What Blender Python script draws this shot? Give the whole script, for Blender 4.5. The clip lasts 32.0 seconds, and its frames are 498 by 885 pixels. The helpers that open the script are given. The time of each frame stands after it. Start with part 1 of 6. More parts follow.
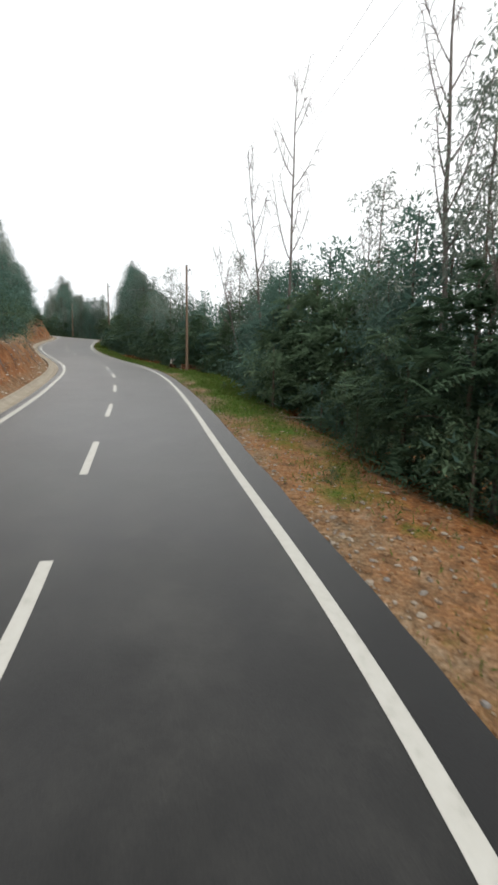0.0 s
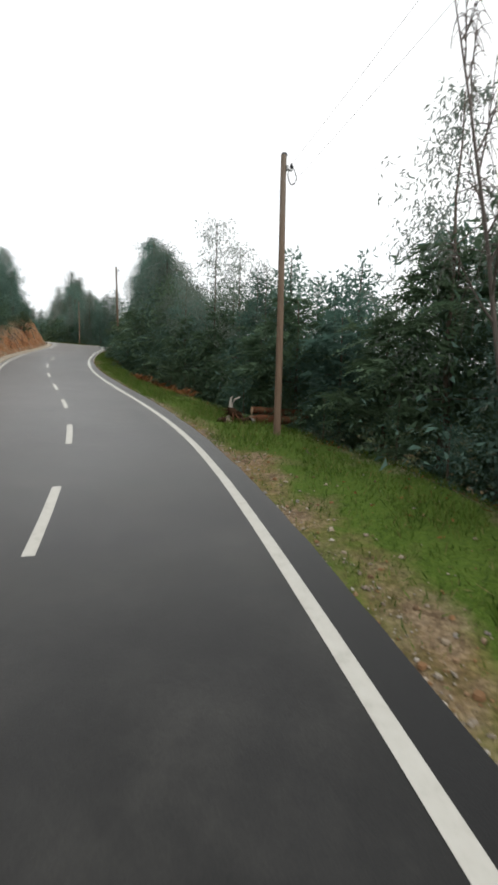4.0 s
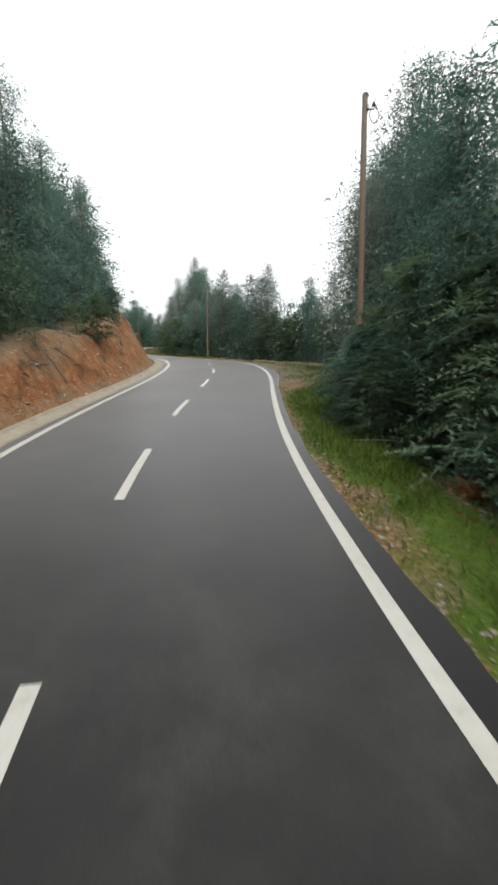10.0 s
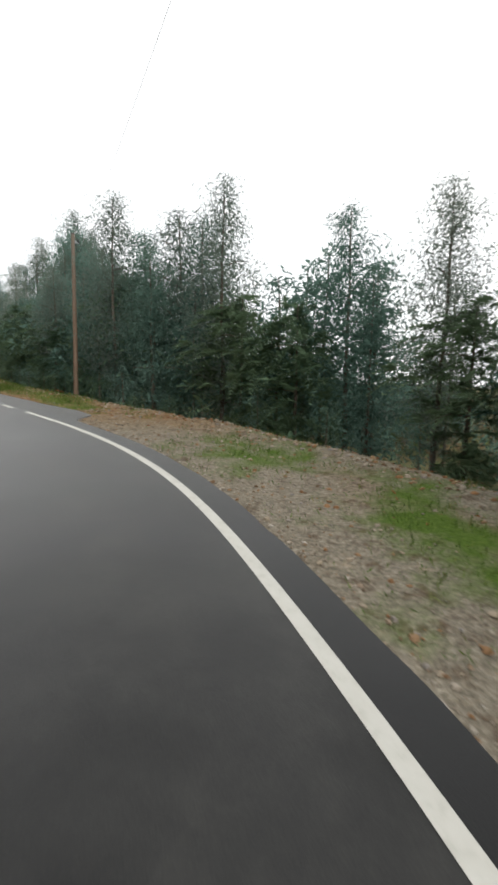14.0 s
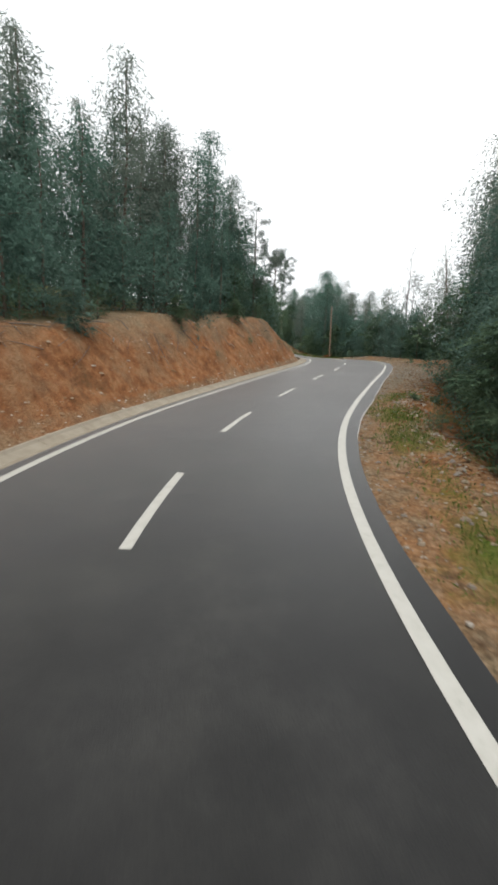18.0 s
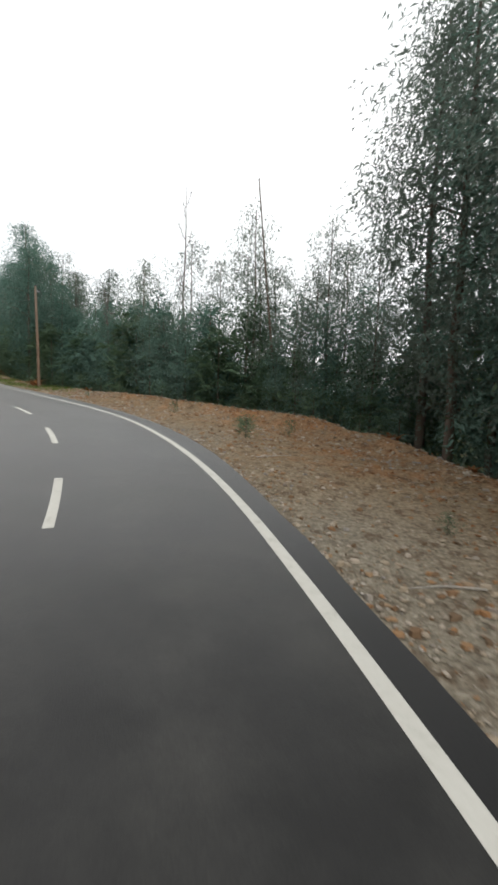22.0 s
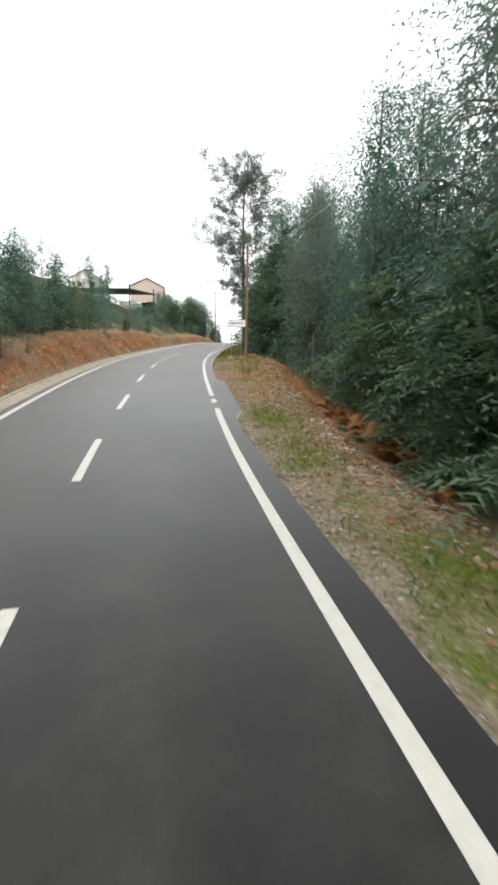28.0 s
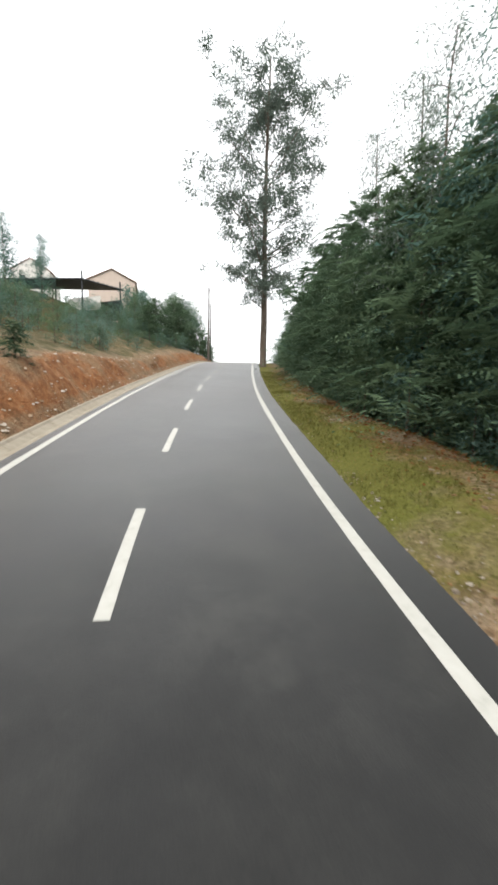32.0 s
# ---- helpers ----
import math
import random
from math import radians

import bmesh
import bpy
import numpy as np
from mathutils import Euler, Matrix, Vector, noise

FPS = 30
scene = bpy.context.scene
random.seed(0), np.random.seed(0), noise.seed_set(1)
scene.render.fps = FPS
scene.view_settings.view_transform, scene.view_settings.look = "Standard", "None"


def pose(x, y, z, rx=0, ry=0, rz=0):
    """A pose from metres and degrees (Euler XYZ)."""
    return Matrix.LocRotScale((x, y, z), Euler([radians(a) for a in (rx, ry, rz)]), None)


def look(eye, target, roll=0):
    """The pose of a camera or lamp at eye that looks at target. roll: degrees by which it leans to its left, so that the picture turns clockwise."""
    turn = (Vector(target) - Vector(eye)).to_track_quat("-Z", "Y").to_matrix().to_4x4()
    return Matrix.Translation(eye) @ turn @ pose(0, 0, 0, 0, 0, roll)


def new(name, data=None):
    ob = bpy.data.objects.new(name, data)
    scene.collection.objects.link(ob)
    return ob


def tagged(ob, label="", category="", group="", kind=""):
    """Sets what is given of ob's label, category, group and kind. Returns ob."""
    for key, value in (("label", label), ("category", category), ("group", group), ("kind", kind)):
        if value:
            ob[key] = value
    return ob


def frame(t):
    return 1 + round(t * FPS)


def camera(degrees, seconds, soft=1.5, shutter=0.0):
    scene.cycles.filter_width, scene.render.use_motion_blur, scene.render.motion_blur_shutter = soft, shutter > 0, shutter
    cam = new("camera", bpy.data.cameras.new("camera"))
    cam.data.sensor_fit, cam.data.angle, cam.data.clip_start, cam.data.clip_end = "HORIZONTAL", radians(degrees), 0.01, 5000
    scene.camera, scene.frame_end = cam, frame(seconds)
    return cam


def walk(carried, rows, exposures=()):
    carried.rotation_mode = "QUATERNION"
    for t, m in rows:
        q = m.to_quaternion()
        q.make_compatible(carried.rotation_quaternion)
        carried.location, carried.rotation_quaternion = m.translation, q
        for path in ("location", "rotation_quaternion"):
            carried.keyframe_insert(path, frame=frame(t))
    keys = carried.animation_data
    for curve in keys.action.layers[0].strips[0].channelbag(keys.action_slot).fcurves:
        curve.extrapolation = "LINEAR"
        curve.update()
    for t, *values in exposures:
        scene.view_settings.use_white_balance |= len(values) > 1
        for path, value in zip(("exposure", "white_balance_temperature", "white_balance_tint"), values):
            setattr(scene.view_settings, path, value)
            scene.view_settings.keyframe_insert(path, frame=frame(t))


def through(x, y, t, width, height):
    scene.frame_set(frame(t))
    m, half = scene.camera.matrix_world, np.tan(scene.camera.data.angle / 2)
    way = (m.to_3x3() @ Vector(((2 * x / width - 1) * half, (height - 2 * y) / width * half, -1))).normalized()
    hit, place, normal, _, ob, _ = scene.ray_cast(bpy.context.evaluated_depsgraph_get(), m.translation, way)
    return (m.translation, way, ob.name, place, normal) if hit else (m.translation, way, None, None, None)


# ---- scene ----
cam = camera(60.3, 32.0, soft=3.0, shutter=0.2)
PATH = [
    (0, (-0.706, -1.420, 2.129), (-1.249, 0.484, 1.845), 1.00),
    (0.5, (-1.775, 0.547, 2.326), (-2.323, 2.447, 2.027), 1.01),
    (1, (-2.883, 2.621, 2.547), (-3.436, 4.520, 2.247), 0.91),
    (1.5, (-4.043, 4.633, 2.769), (-4.599, 6.532, 2.481), 1.33),
    (2, (-5.161, 6.567, 2.990), (-5.722, 8.465, 2.702), 1.21),
    (2.5, (-6.282, 8.482, 3.224), (-6.855, 10.377, 2.937), 1.67),
    (3, (-7.410, 10.440, 3.463), (-7.997, 12.331, 3.186), 1.95),
    (3.5, (-8.517, 12.328, 3.708), (-9.123, 14.215, 3.442), 1.34),
    (4, (-9.545, 14.031, 3.912), (-10.183, 15.908, 3.644), 0.81),
    (4.5, (-10.549, 15.633, 4.107), (-11.212, 17.501, 3.843), 0.47),
    (5, (-11.568, 17.210, 4.299), (-12.257, 19.070, 4.044), 0.30),
    (5.5, (-12.655, 18.822, 4.494), (-13.390, 20.667, 4.256), 0.30),
    (6, (-13.975, 20.458, 4.702), (-14.768, 22.279, 4.464), 0.43),
    (6.5, (-15.461, 22.173, 4.920), (-16.315, 23.964, 4.672), 0.77),
    (7, (-17.121, 24.026, 5.170), (-18.043, 25.782, 4.913), 1.08),
    (7.5, (-18.913, 25.803, 5.402), (-19.899, 27.522, 5.134), 1.19),
    (8, (-20.771, 27.626, 5.650), (-21.819, 29.307, 5.375), 0.88),
    (8.5, (-22.711, 29.509, 5.921), (-23.796, 31.169, 5.659), 0.53),
    (9, (-24.798, 31.495, 6.215), (-25.905, 33.141, 5.957), 0.88),
    (9.5, (-26.791, 33.524, 6.520), (-27.896, 35.168, 6.243), 0.73),
    (10, (-28.967, 35.684, 6.900), (-30.059, 37.339, 6.635), -0.36),
    (10.5, (-30.999, 37.839, 7.328), (-32.068, 39.513, 7.091), 0.10),
    (11, (-32.854, 40.032, 7.725), (-33.886, 41.732, 7.516), -0.28),
    (11.5, (-34.578, 42.306, 8.106), (-35.522, 44.057, 7.897), -0.62),
    (12, (-36.243, 44.771, 8.508), (-37.075, 46.577, 8.296), -0.83),
    (12.5, (-37.690, 47.145, 8.910), (-38.412, 48.998, 8.700), 0.65),
    (13, (-39.010, 49.501, 9.283), (-39.654, 51.383, 9.073), 1.41),
    (13.5, (-40.283, 51.714, 9.620), (-40.914, 53.599, 9.395), 1.57),
    (14, (-41.734, 53.749, 9.910), (-42.445, 55.601, 9.654), 0.99),
    (14.5, (-43.347, 55.729, 10.190), (-44.142, 57.542, 9.909), 0.55),
    (15, (-45.156, 57.645, 10.465), (-46.104, 59.381, 10.171), 0.19),
    (15.5, (-47.318, 59.345, 10.740), (-48.552, 60.890, 10.437), -0.14),
    (16, (-50.113, 60.677, 11.048), (-51.544, 62.042, 10.746), -0.45),
    (16.5, (-53.271, 61.691, 11.388), (-54.848, 62.884, 11.088), 0.34),
    (17, (-56.107, 62.492, 11.621), (-57.768, 63.564, 11.319), 1.60),
    (17.5, (-59.095, 63.562, 11.909), (-60.776, 64.601, 11.601), 1.50),
    (18, (-62.122, 64.799, 12.196), (-63.765, 65.896, 11.888), 2.17),
    (18.5, (-65.014, 66.281, 12.519), (-66.585, 67.480, 12.214), 2.07),
    (19, (-67.580, 68.149, 12.801), (-69.043, 69.482, 12.509), 2.62),
    (19.5, (-69.906, 70.165, 13.169), (-71.216, 71.651, 12.897), 1.99),
    (20, (-71.914, 72.623, 13.516), (-73.038, 74.259, 13.270), 1.89),
    (20.5, (-73.635, 75.081, 13.821), (-74.587, 76.823, 13.582), 0.81),
    (21, (-75.230, 77.409, 14.184), (-76.073, 79.207, 13.944), 0.96),
    (21.5, (-76.816, 79.747, 14.526), (-77.607, 81.570, 14.299), 1.82),
    (22, (-78.423, 81.990, 14.805), (-79.181, 83.826, 14.570), 2.04),
    (22.5, (-80.130, 84.292, 15.122), (-80.911, 86.116, 14.869), 2.46),
    (23, (-82.029, 86.641, 15.379), (-82.873, 88.432, 15.099), 2.92),
    (23.5, (-83.889, 88.586, 15.599), (-84.838, 90.324, 15.315), 3.71),
    (24, (-86.021, 90.343, 15.809), (-87.113, 91.995, 15.524), 3.34),
    (24.5, (-88.304, 91.887, 16.033), (-89.544, 93.427, 15.731), 2.89),
    (25, (-90.743, 93.445, 16.213), (-92.094, 94.876, 15.858), 3.23),
    (25.5, (-93.257, 94.743, 16.348), (-94.696, 96.081, 15.975), 3.15),
    (26, (-95.631, 95.813, 16.483), (-97.133, 97.075, 16.092), 3.36),
    (26.5, (-97.948, 96.800, 16.604), (-99.501, 98.005, 16.237), 2.60),
    (27, (-100.550, 97.832, 16.753), (-102.129, 99.004, 16.388), 1.74),
    (27.5, (-103.313, 98.933, 16.951), (-104.908, 100.088, 16.604), 1.12),
    (28, (-106.129, 100.075, 17.197), (-107.746, 101.207, 16.872), 0.68),
    (28.5, (-108.918, 101.201, 17.477), (-110.557, 102.307, 17.173), 0.34),
    (29, (-111.598, 102.285, 17.771), (-113.232, 103.404, 17.487), 0.82),
    (29.5, (-114.249, 103.419, 18.093), (-115.863, 104.568, 17.822), 1.29),
    (30, (-116.842, 104.564, 18.436), (-118.441, 105.742, 18.200), 1.27),
    (30.5, (-119.451, 105.785, 18.793), (-121.033, 106.988, 18.566), 2.07),
    (31, (-122.074, 107.049, 19.127), (-123.643, 108.267, 18.892), 1.56),
    (31.5, (-124.713, 108.408, 19.407), (-126.264, 109.646, 19.157), 1.76),
    (32, (-127.514, 109.760, 19.714), (-129.063, 110.994, 19.434), 1.31),
]
walk(cam, [(t, look(eye, target, roll)) for t, eye, target, roll in PATH],
     [(0, 0.32), (3, 0.26), (6, 0.24), (9, 0.5), (11, 0.46), (13, 0.42), (16, 0.38), (22, 0.34), (26, 0.46), (28.5, 0.78), (32, 0.82)])

# the road: bend (per metre, every 4 m) and slope (every 8 m) of its right edge line
S_FIRST, S_LAST, HEAD0 = -8.0, 262.0, -0.1231293
BEND = [
    0.047068, 0.076208, 0.056643, 0.006489, -0.002725, 0.004428, 0.009596, 0.00643, 0.018734, 0.019047, 0.012216, 0.00233,
    3.9e-05, -0.007658, -0.020366, -0.017303, -0.01767, -0.004171, 0.012518, 0.025016, 0.023046, 0.069612, 0.046125, 0.009998,
    -0.014013, -0.028607, -0.048341, -0.037022, -0.033321, -0.004394, -0.004304, 0.004509, 0.020336, 0.032075, 0.030729, 0.041008,
    0.006713, 0.007547, 0.001353, -0.003273, 0.001838, -0.004085, -0.011771, 0.001199, -0.007605, -0.004401, -0.011145, -0.011635,
    -0.003676, -0.00294, -0.005746, -0.003927, -0.002612, -0.001787, -0.001206, -0.001064, -0.000984, -0.000927, -0.000892, 0.002,
    0.003, 0.003, 0.003, 0.0, 0.0, 0.0, 0.0, 0.0,
]
SLOPE = [
    0.081812, 0.08834, 0.101033, 0.10598, 0.096808, 0.087788, 0.106985, 0.140189, 0.143531, 0.127251, 0.102282, 0.088341,
    0.09117, 0.105525, 0.116772, 0.115427, 0.090208, 0.07333, 0.049206, 0.052571, 0.090551, 0.12118, 0.107926, 0.099221,
    0.097543, 0.094529, 0.093172, 0.091988, 0.075, 0.05, 0.01, -0.03, -0.04, -0.04, -0.04,
]
LANE, LEFT_W = 2.480, 2.442
ROAD_W = LANE + LEFT_W
SHOULDER = 0.52
DASH_LEN = 2.22
# centre line dashes: number and start, even steps between
DASH_NO = [0, 3, 4, 7, 8, 9, 12, 13, 18, 19, 20, 21, 22, 23, 24, 25, 28, 29, 31, 32, 33, 34, 35, 51]
DASH_AT = [1.30, 16.41, 21.70, 36.85, 41.97, 47.02, 62.05, 67.06, 92.36, 97.25, 102.1, 107.17, 112.29, 117.28, 122.33, 127.5, 142.69, 147.6, 157.73, 162.74, 167.86, 172.93, 178.05, 258.7]
EDGE_GAPS = [(83.45, 88.33), (162.85, 164.8)]
EDGE_DASHES = [(84.38, 85.02), (85.77, 86.36), (87.13, 87.8), (163.62, 164.27)]
# utility poles: s, u, height, leans in degrees
POLES = [(-4.0, 2.2, 6.6, 0, 0), (27.1, 2.35, 6.5, 0, 0.2), (57.7, 2.14, 7.6, 0, 0), (87.0, 3.6, 6.2, 0, 1), (146.4, 2.03, 5.9, 0, -0.75), (177.8, 2.52, 6.4, 0, 0.5)]
FAR_POLES = [(231, -5.9, 9.0), (242, -6.6, 9.0)]
BARE = [(15.87, 4.15, 12.6, 1, 0.075, 0, 0, 1), (7.9, 5.15, 11.5, 9, 0.085, 40, 0, 0), (15.2, 7.4, 8.6, 8, 0.05, 70), (19.0, 4.5, 10.8, 2, 0.052, 0, 0, -7), (5.0, 4.2, 7.5, 3, 0.05, 10), (16.5, 4.2, 5.6, 4, 0.05, 0, 0, 8),
        (22.5, 4.6, 7.4, 7, 0.045, 0, 0, -14), (142.5, 4.6, 6.0, 6, 0.05, 30)]
STICKS = [(133.2, 8.6, 11.6, -4, -6.5)]
OLD = [(212.6, 0.95, 26.2, 11, 0.30, 0.27, 5.4, 105), (121.5, -8.6, 7.6, 12, 0.10, 0.30, 1.7, 22)]
SIGN = (177.3, 1.92, 1.08, 0.43, 1.80, -4)
HOUSES = [(-192.0, 134.9, 28.9, 65, 6.2, 9.0, 4.2, 5.7, True), (-214.5, 129.5, 32.6, 65, 6.0, 9.0, 5.0, 6.9, False)]
CANOPY = (-185.1, 122.7, 27.3, 24, 22.0, 6.0, 3.4)
STUMPS = (29.4, 2.55)
FERNS = [(36.0, 2.6, 0.8), (37.2, 2.9, 0.9), (38.6, 2.8, 0.7), (39.6, 2.5, 0.9), (40.4, 2.3, 0.8), (41.2, 2.5, 1.0), (42.0, 2.2, 0.8), (42.8, 2.4, 0.9), (43.6, 2.2, 0.7), (38.0, 2.4, 0.8), (36.6, 2.5, 0.7), (35.4, 2.6, 0.8), (52.0, 2.3, 0.7), (148.0, 2.4, 0.9), (149.0, 2.7, 0.8), (159.4, 3.3, 0.9), (160.0, 3.7, 1.1), (160.6, 3.3, 1.0), (161.2, 3.8, 1.1), (161.8, 3.4, 0.9), (162.4, 3.7, 1.1), (163.0, 3.4, 0.9), (164.2, 3.6, 0.9), (158.8, 3.6, 1.0), (160.8, 4.1, 1.2), (162.0, 4.2, 1.2)]

# ---------------------------------------------------------------- world, sky and light
SUN_EL, SUN_AZ = 50.0, 130.0
world = bpy.data.worlds.new("overcast_sky")
scene.world = world
world.use_nodes = True
wn, wl = world.node_tree.nodes, world.node_tree.links
wn.clear()
sky = wn.new("ShaderNodeTexSky")
sky.sky_type = "NISHITA"
sky.sun_disc = False
sky.sun_elevation, sky.sun_rotation = radians(SUN_EL), radians(SUN_AZ)
sky.dust_density, sky.air_density = 4.0, 1.0
sky_gain = wn.new("ShaderNodeVectorMath"); sky_gain.operation = "SCALE"
sky_gain.inputs["Scale"].default_value = 0.10
wl.new(sky.outputs[0], sky_gain.inputs[0])
# cloud layer: soft grey-white, brighter overhead, with faint broad mottling
w_co = wn.new("ShaderNodeTexCoord")
w_noise = wn.new("ShaderNodeTexNoise")
w_noise.inputs["Scale"].default_value, w_noise.inputs["Detail"].default_value = 1.6, 3.0
wl.new(w_co.outputs["Generated"], w_noise.inputs["Vector"])
w_ramp = wn.new("ShaderNodeValToRGB")
w_ramp.color_ramp.elements[0].position, w_ramp.color_ramp.elements[1].position = 0.3, 0.7
w_ramp.color_ramp.elements[0].color = (0.93, 0.965, 0.98, 1)
w_ramp.color_ramp.elements[1].color = (1.06, 1.06, 1.06, 1)
wl.new(w_noise.outputs["Fac"], w_ramp.inputs["Fac"])
w_mix = wn.new("ShaderNodeMix"); w_mix.data_type = "RGBA"
w_mix.inputs["Factor"].default_value = 0.90
wl.new(sky_gain.outputs[0], w_mix.inputs["A"])
wl.new(w_ramp.outputs["Color"], w_mix.inputs["B"])
w_bg = wn.new("ShaderNodeBackground")
w_bg.inputs["Strength"].default_value = 1.08
wl.new(w_mix.outputs["Result"], w_bg.inputs["Color"])
wl.new(w_bg.outputs[0], wn.new("ShaderNodeOutputWorld").inputs["Surface"])
sun_data = bpy.data.lights.new("sun", "SUN")
sun_data.energy, sun_data.angle, sun_data.color = 1.3, radians(25), (1.0, 0.97, 0.92)
sun = new("sun", sun_data)
sun.matrix_world = pose(0, 0, 60, 90 - SUN_EL, 0, 180 - SUN_AZ)

# ---------------------------------------------------------------- small helpers
rng = np.random.default_rng(7)


def mat_base(name, rough=0.8, spec=0.3):
    m = bpy.data.materials.new(name)
    m.use_nodes = True
    n = m.node_tree.nodes
    b = n["Principled BSDF"]
    b.inputs["Roughness"].default_value = rough
    b.inputs["Specular IOR Level"].default_value = spec
    return m, n, m.node_tree.links, b


def n_noise(n, l, vec, scale, detail=4.0, rough=0.6):
    t = n.new("ShaderNodeTexNoise")
    t.inputs["Scale"].default_value, t.inputs["Detail"].default_value, t.inputs["Roughness"].default_value = scale, detail, rough
    l.new(vec, t.inputs["Vector"])
    return t.outputs["Fac"]


def n_ramp(n, l, fac, stops):
    r = n.new("ShaderNodeValToRGB")
    e = r.color_ramp.elements
    e[0].position, e[0].color = stops[0][0], (*stops[0][1], 1)
    e[1].position, e[1].color = stops[-1][0], (*stops[-1][1], 1)
    for p, c in stops[1:-1]:
        x = e.new(p)
        x.color = (*c, 1)
    l.new(fac, r.inputs["Fac"])
    return r.outputs["Color"]


def n_mix(n, l, fac, a, b, mode="MIX"):
    x = n.new("ShaderNodeMix")
    x.data_type, x.blend_type = "RGBA", mode
    for key, v in (("Factor", fac), ("A", a), ("B", b)):
        if isinstance(v, (int, float)):
            x.inputs[key].default_value = v
        elif isinstance(v, tuple):
            x.inputs[key].default_value = (*v, 1)
        else:
            l.new(v, x.inputs[key])
    return x.outputs["Result"]


def n_math(n, l, op, a, b=0.0, clamp=False):
    x = n.new("ShaderNodeMath")
    x.operation, x.use_clamp = op, clamp
    for k, v in enumerate((a, b)):
        if isinstance(v, (int, float)):
            x.inputs[k].default_value = v
        else:
            l.new(v, x.inputs[k])
    return x.outputs[0]


def n_bump(n, l, height, strength, dist, out):
    x = n.new("ShaderNodeBump")
    x.inputs["Strength"].default_value, x.inputs["Distance"].default_value = strength, dist
    l.new(height, x.inputs["Height"])
    l.new(x.outputs["Normal"], out.inputs["Normal"])


def n_obj(n):
    return n.new("ShaderNodeTexCoord").outputs["Object"]


def mesh_np(name, verts, faces, mat=None, smooth=False):
    """A mesh from an array of vertices and an array of faces with equally many corners."""
    verts, faces = np.asarray(verts, np.float32), np.asarray(faces, np.int32)
    me = bpy.data.meshes.new(name)
    me.vertices.add(len(verts))
    me.vertices.foreach_set("co", verts.ravel())
    k = faces.shape[1]
    me.loops.add(faces.size)
    me.loops.foreach_set("vertex_index", faces.ravel())
    me.polygons.add(len(faces))
    me.polygons.foreach_set("loop_start", np.arange(0, faces.size, k, dtype=np.int32))
    me.polygons.foreach_set("use_smooth", np.full(len(faces), smooth))
    me.update(calc_edges=True)
    if mat:
        me.materials.append(mat)
    return me


def add_attr(me, name, values):
    a = me.attributes.new(name, "FLOAT", "POINT")
    a.data.foreach_set("value", np.asarray(values, np.float32))


def grid_faces(nu, nv):
    i = np.arange(nu * nv).reshape(nu, nv)
    return np.stack([i[:-1, :-1], i[1:, :-1], i[1:, 1:], i[:-1, 1:]], -1).reshape(-1, 4)


def part(name, me, parent, label=""):
    ob = new(name, me)
    ob.parent = parent
    if label:
        ob["label"] = label
    return ob


def from_bm(name, bm, mat, smooth=False):
    me = bpy.data.meshes.new(name)
    bm.to_mesh(me)
    bm.free()
    if smooth:
        me.polygons.foreach_set("use_smooth", np.full(len(me.polygons), True))
    me.materials.append(mat)
    return me


def box_bm(bm, cx, cy, cz, sx, sy, sz, bevel=0.0, rot=None):
    m = Matrix.Translation((cx, cy, cz)) @ (rot or Matrix()) @ Matrix.Diagonal((sx, sy, sz, 1))
    r = bmesh.ops.create_cube(bm, size=1.0, matrix=m)
    if bevel:
        es = list({e for v in r["verts"] for e in v.link_edges})
        bmesh.ops.bevel(bm, geom=es, offset=bevel, segments=2, affect="EDGES", profile=0.5)


def tube(points, radii, sides=7):
    """Vertices and quads of a tapered tube along points."""
    pts, rad = np.asarray(points, float), np.asarray(radii, float)
    d = np.gradient(pts, axis=0)
    d /= np.linalg.norm(d, axis=1, keepdims=True) + 1e-9
    ref = np.where(np.abs(d[:, 2:3]) > 0.9, [[1.0, 0, 0]], [[0, 0, 1.0]])
    a = np.cross(d, ref)
    a /= np.linalg.norm(a, axis=1, keepdims=True)
    b = np.cross(d, a)
    th = np.linspace(0, 2 * np.pi, sides, endpoint=False)
    v = pts[:, None] + rad[:, None, None] * (a[:, None] * np.cos(th)[None, :, None] + b[:, None] * np.sin(th)[None, :, None])
    i = np.arange(len(pts) * sides).reshape(len(pts), sides)
    j = np.roll(i, -1, axis=1)
    f = np.stack([i[:-1], j[:-1], j[1:], i[1:]], -1).reshape(-1, 4)
    return v.reshape(-1, 3), f


def join_vf(items):
    vs, fs, k = [], [], 0
    for v, f in items:
        vs.append(v)
        fs.append(np.asarray(f) + k)
        k += len(v)
    return np.concatenate(vs), np.concatenate(fs)


def vnoise(x, y, scale, seed=0):
    """Smooth value noise in 0..1 on arrays."""
    x, y = np.asarray(x, float) / scale, np.asarray(y, float) / scale
    xi, yi = np.floor(x).astype(np.int64), np.floor(y).astype(np.int64)
    fx, fy = x - xi, y - yi
    fx, fy = fx * fx * (3 - 2 * fx), fy * fy * (3 - 2 * fy)

    def h(a, b):
        n = (a * 374761393 + b * 668265263 + seed * 974711) & 0x7FFFFFFF
        n = ((n ^ (n >> 13)) * 1274126177) & 0x7FFFFFFF
        return ((n ^ (n >> 16)) & 0xFFFF) / 65535.0

    return (h(xi, yi) * (1 - fx) + h(xi + 1, yi) * fx) * (1 - fy) + (h(xi, yi + 1) * (1 - fx) + h(xi + 1, yi + 1) * fx) * fy


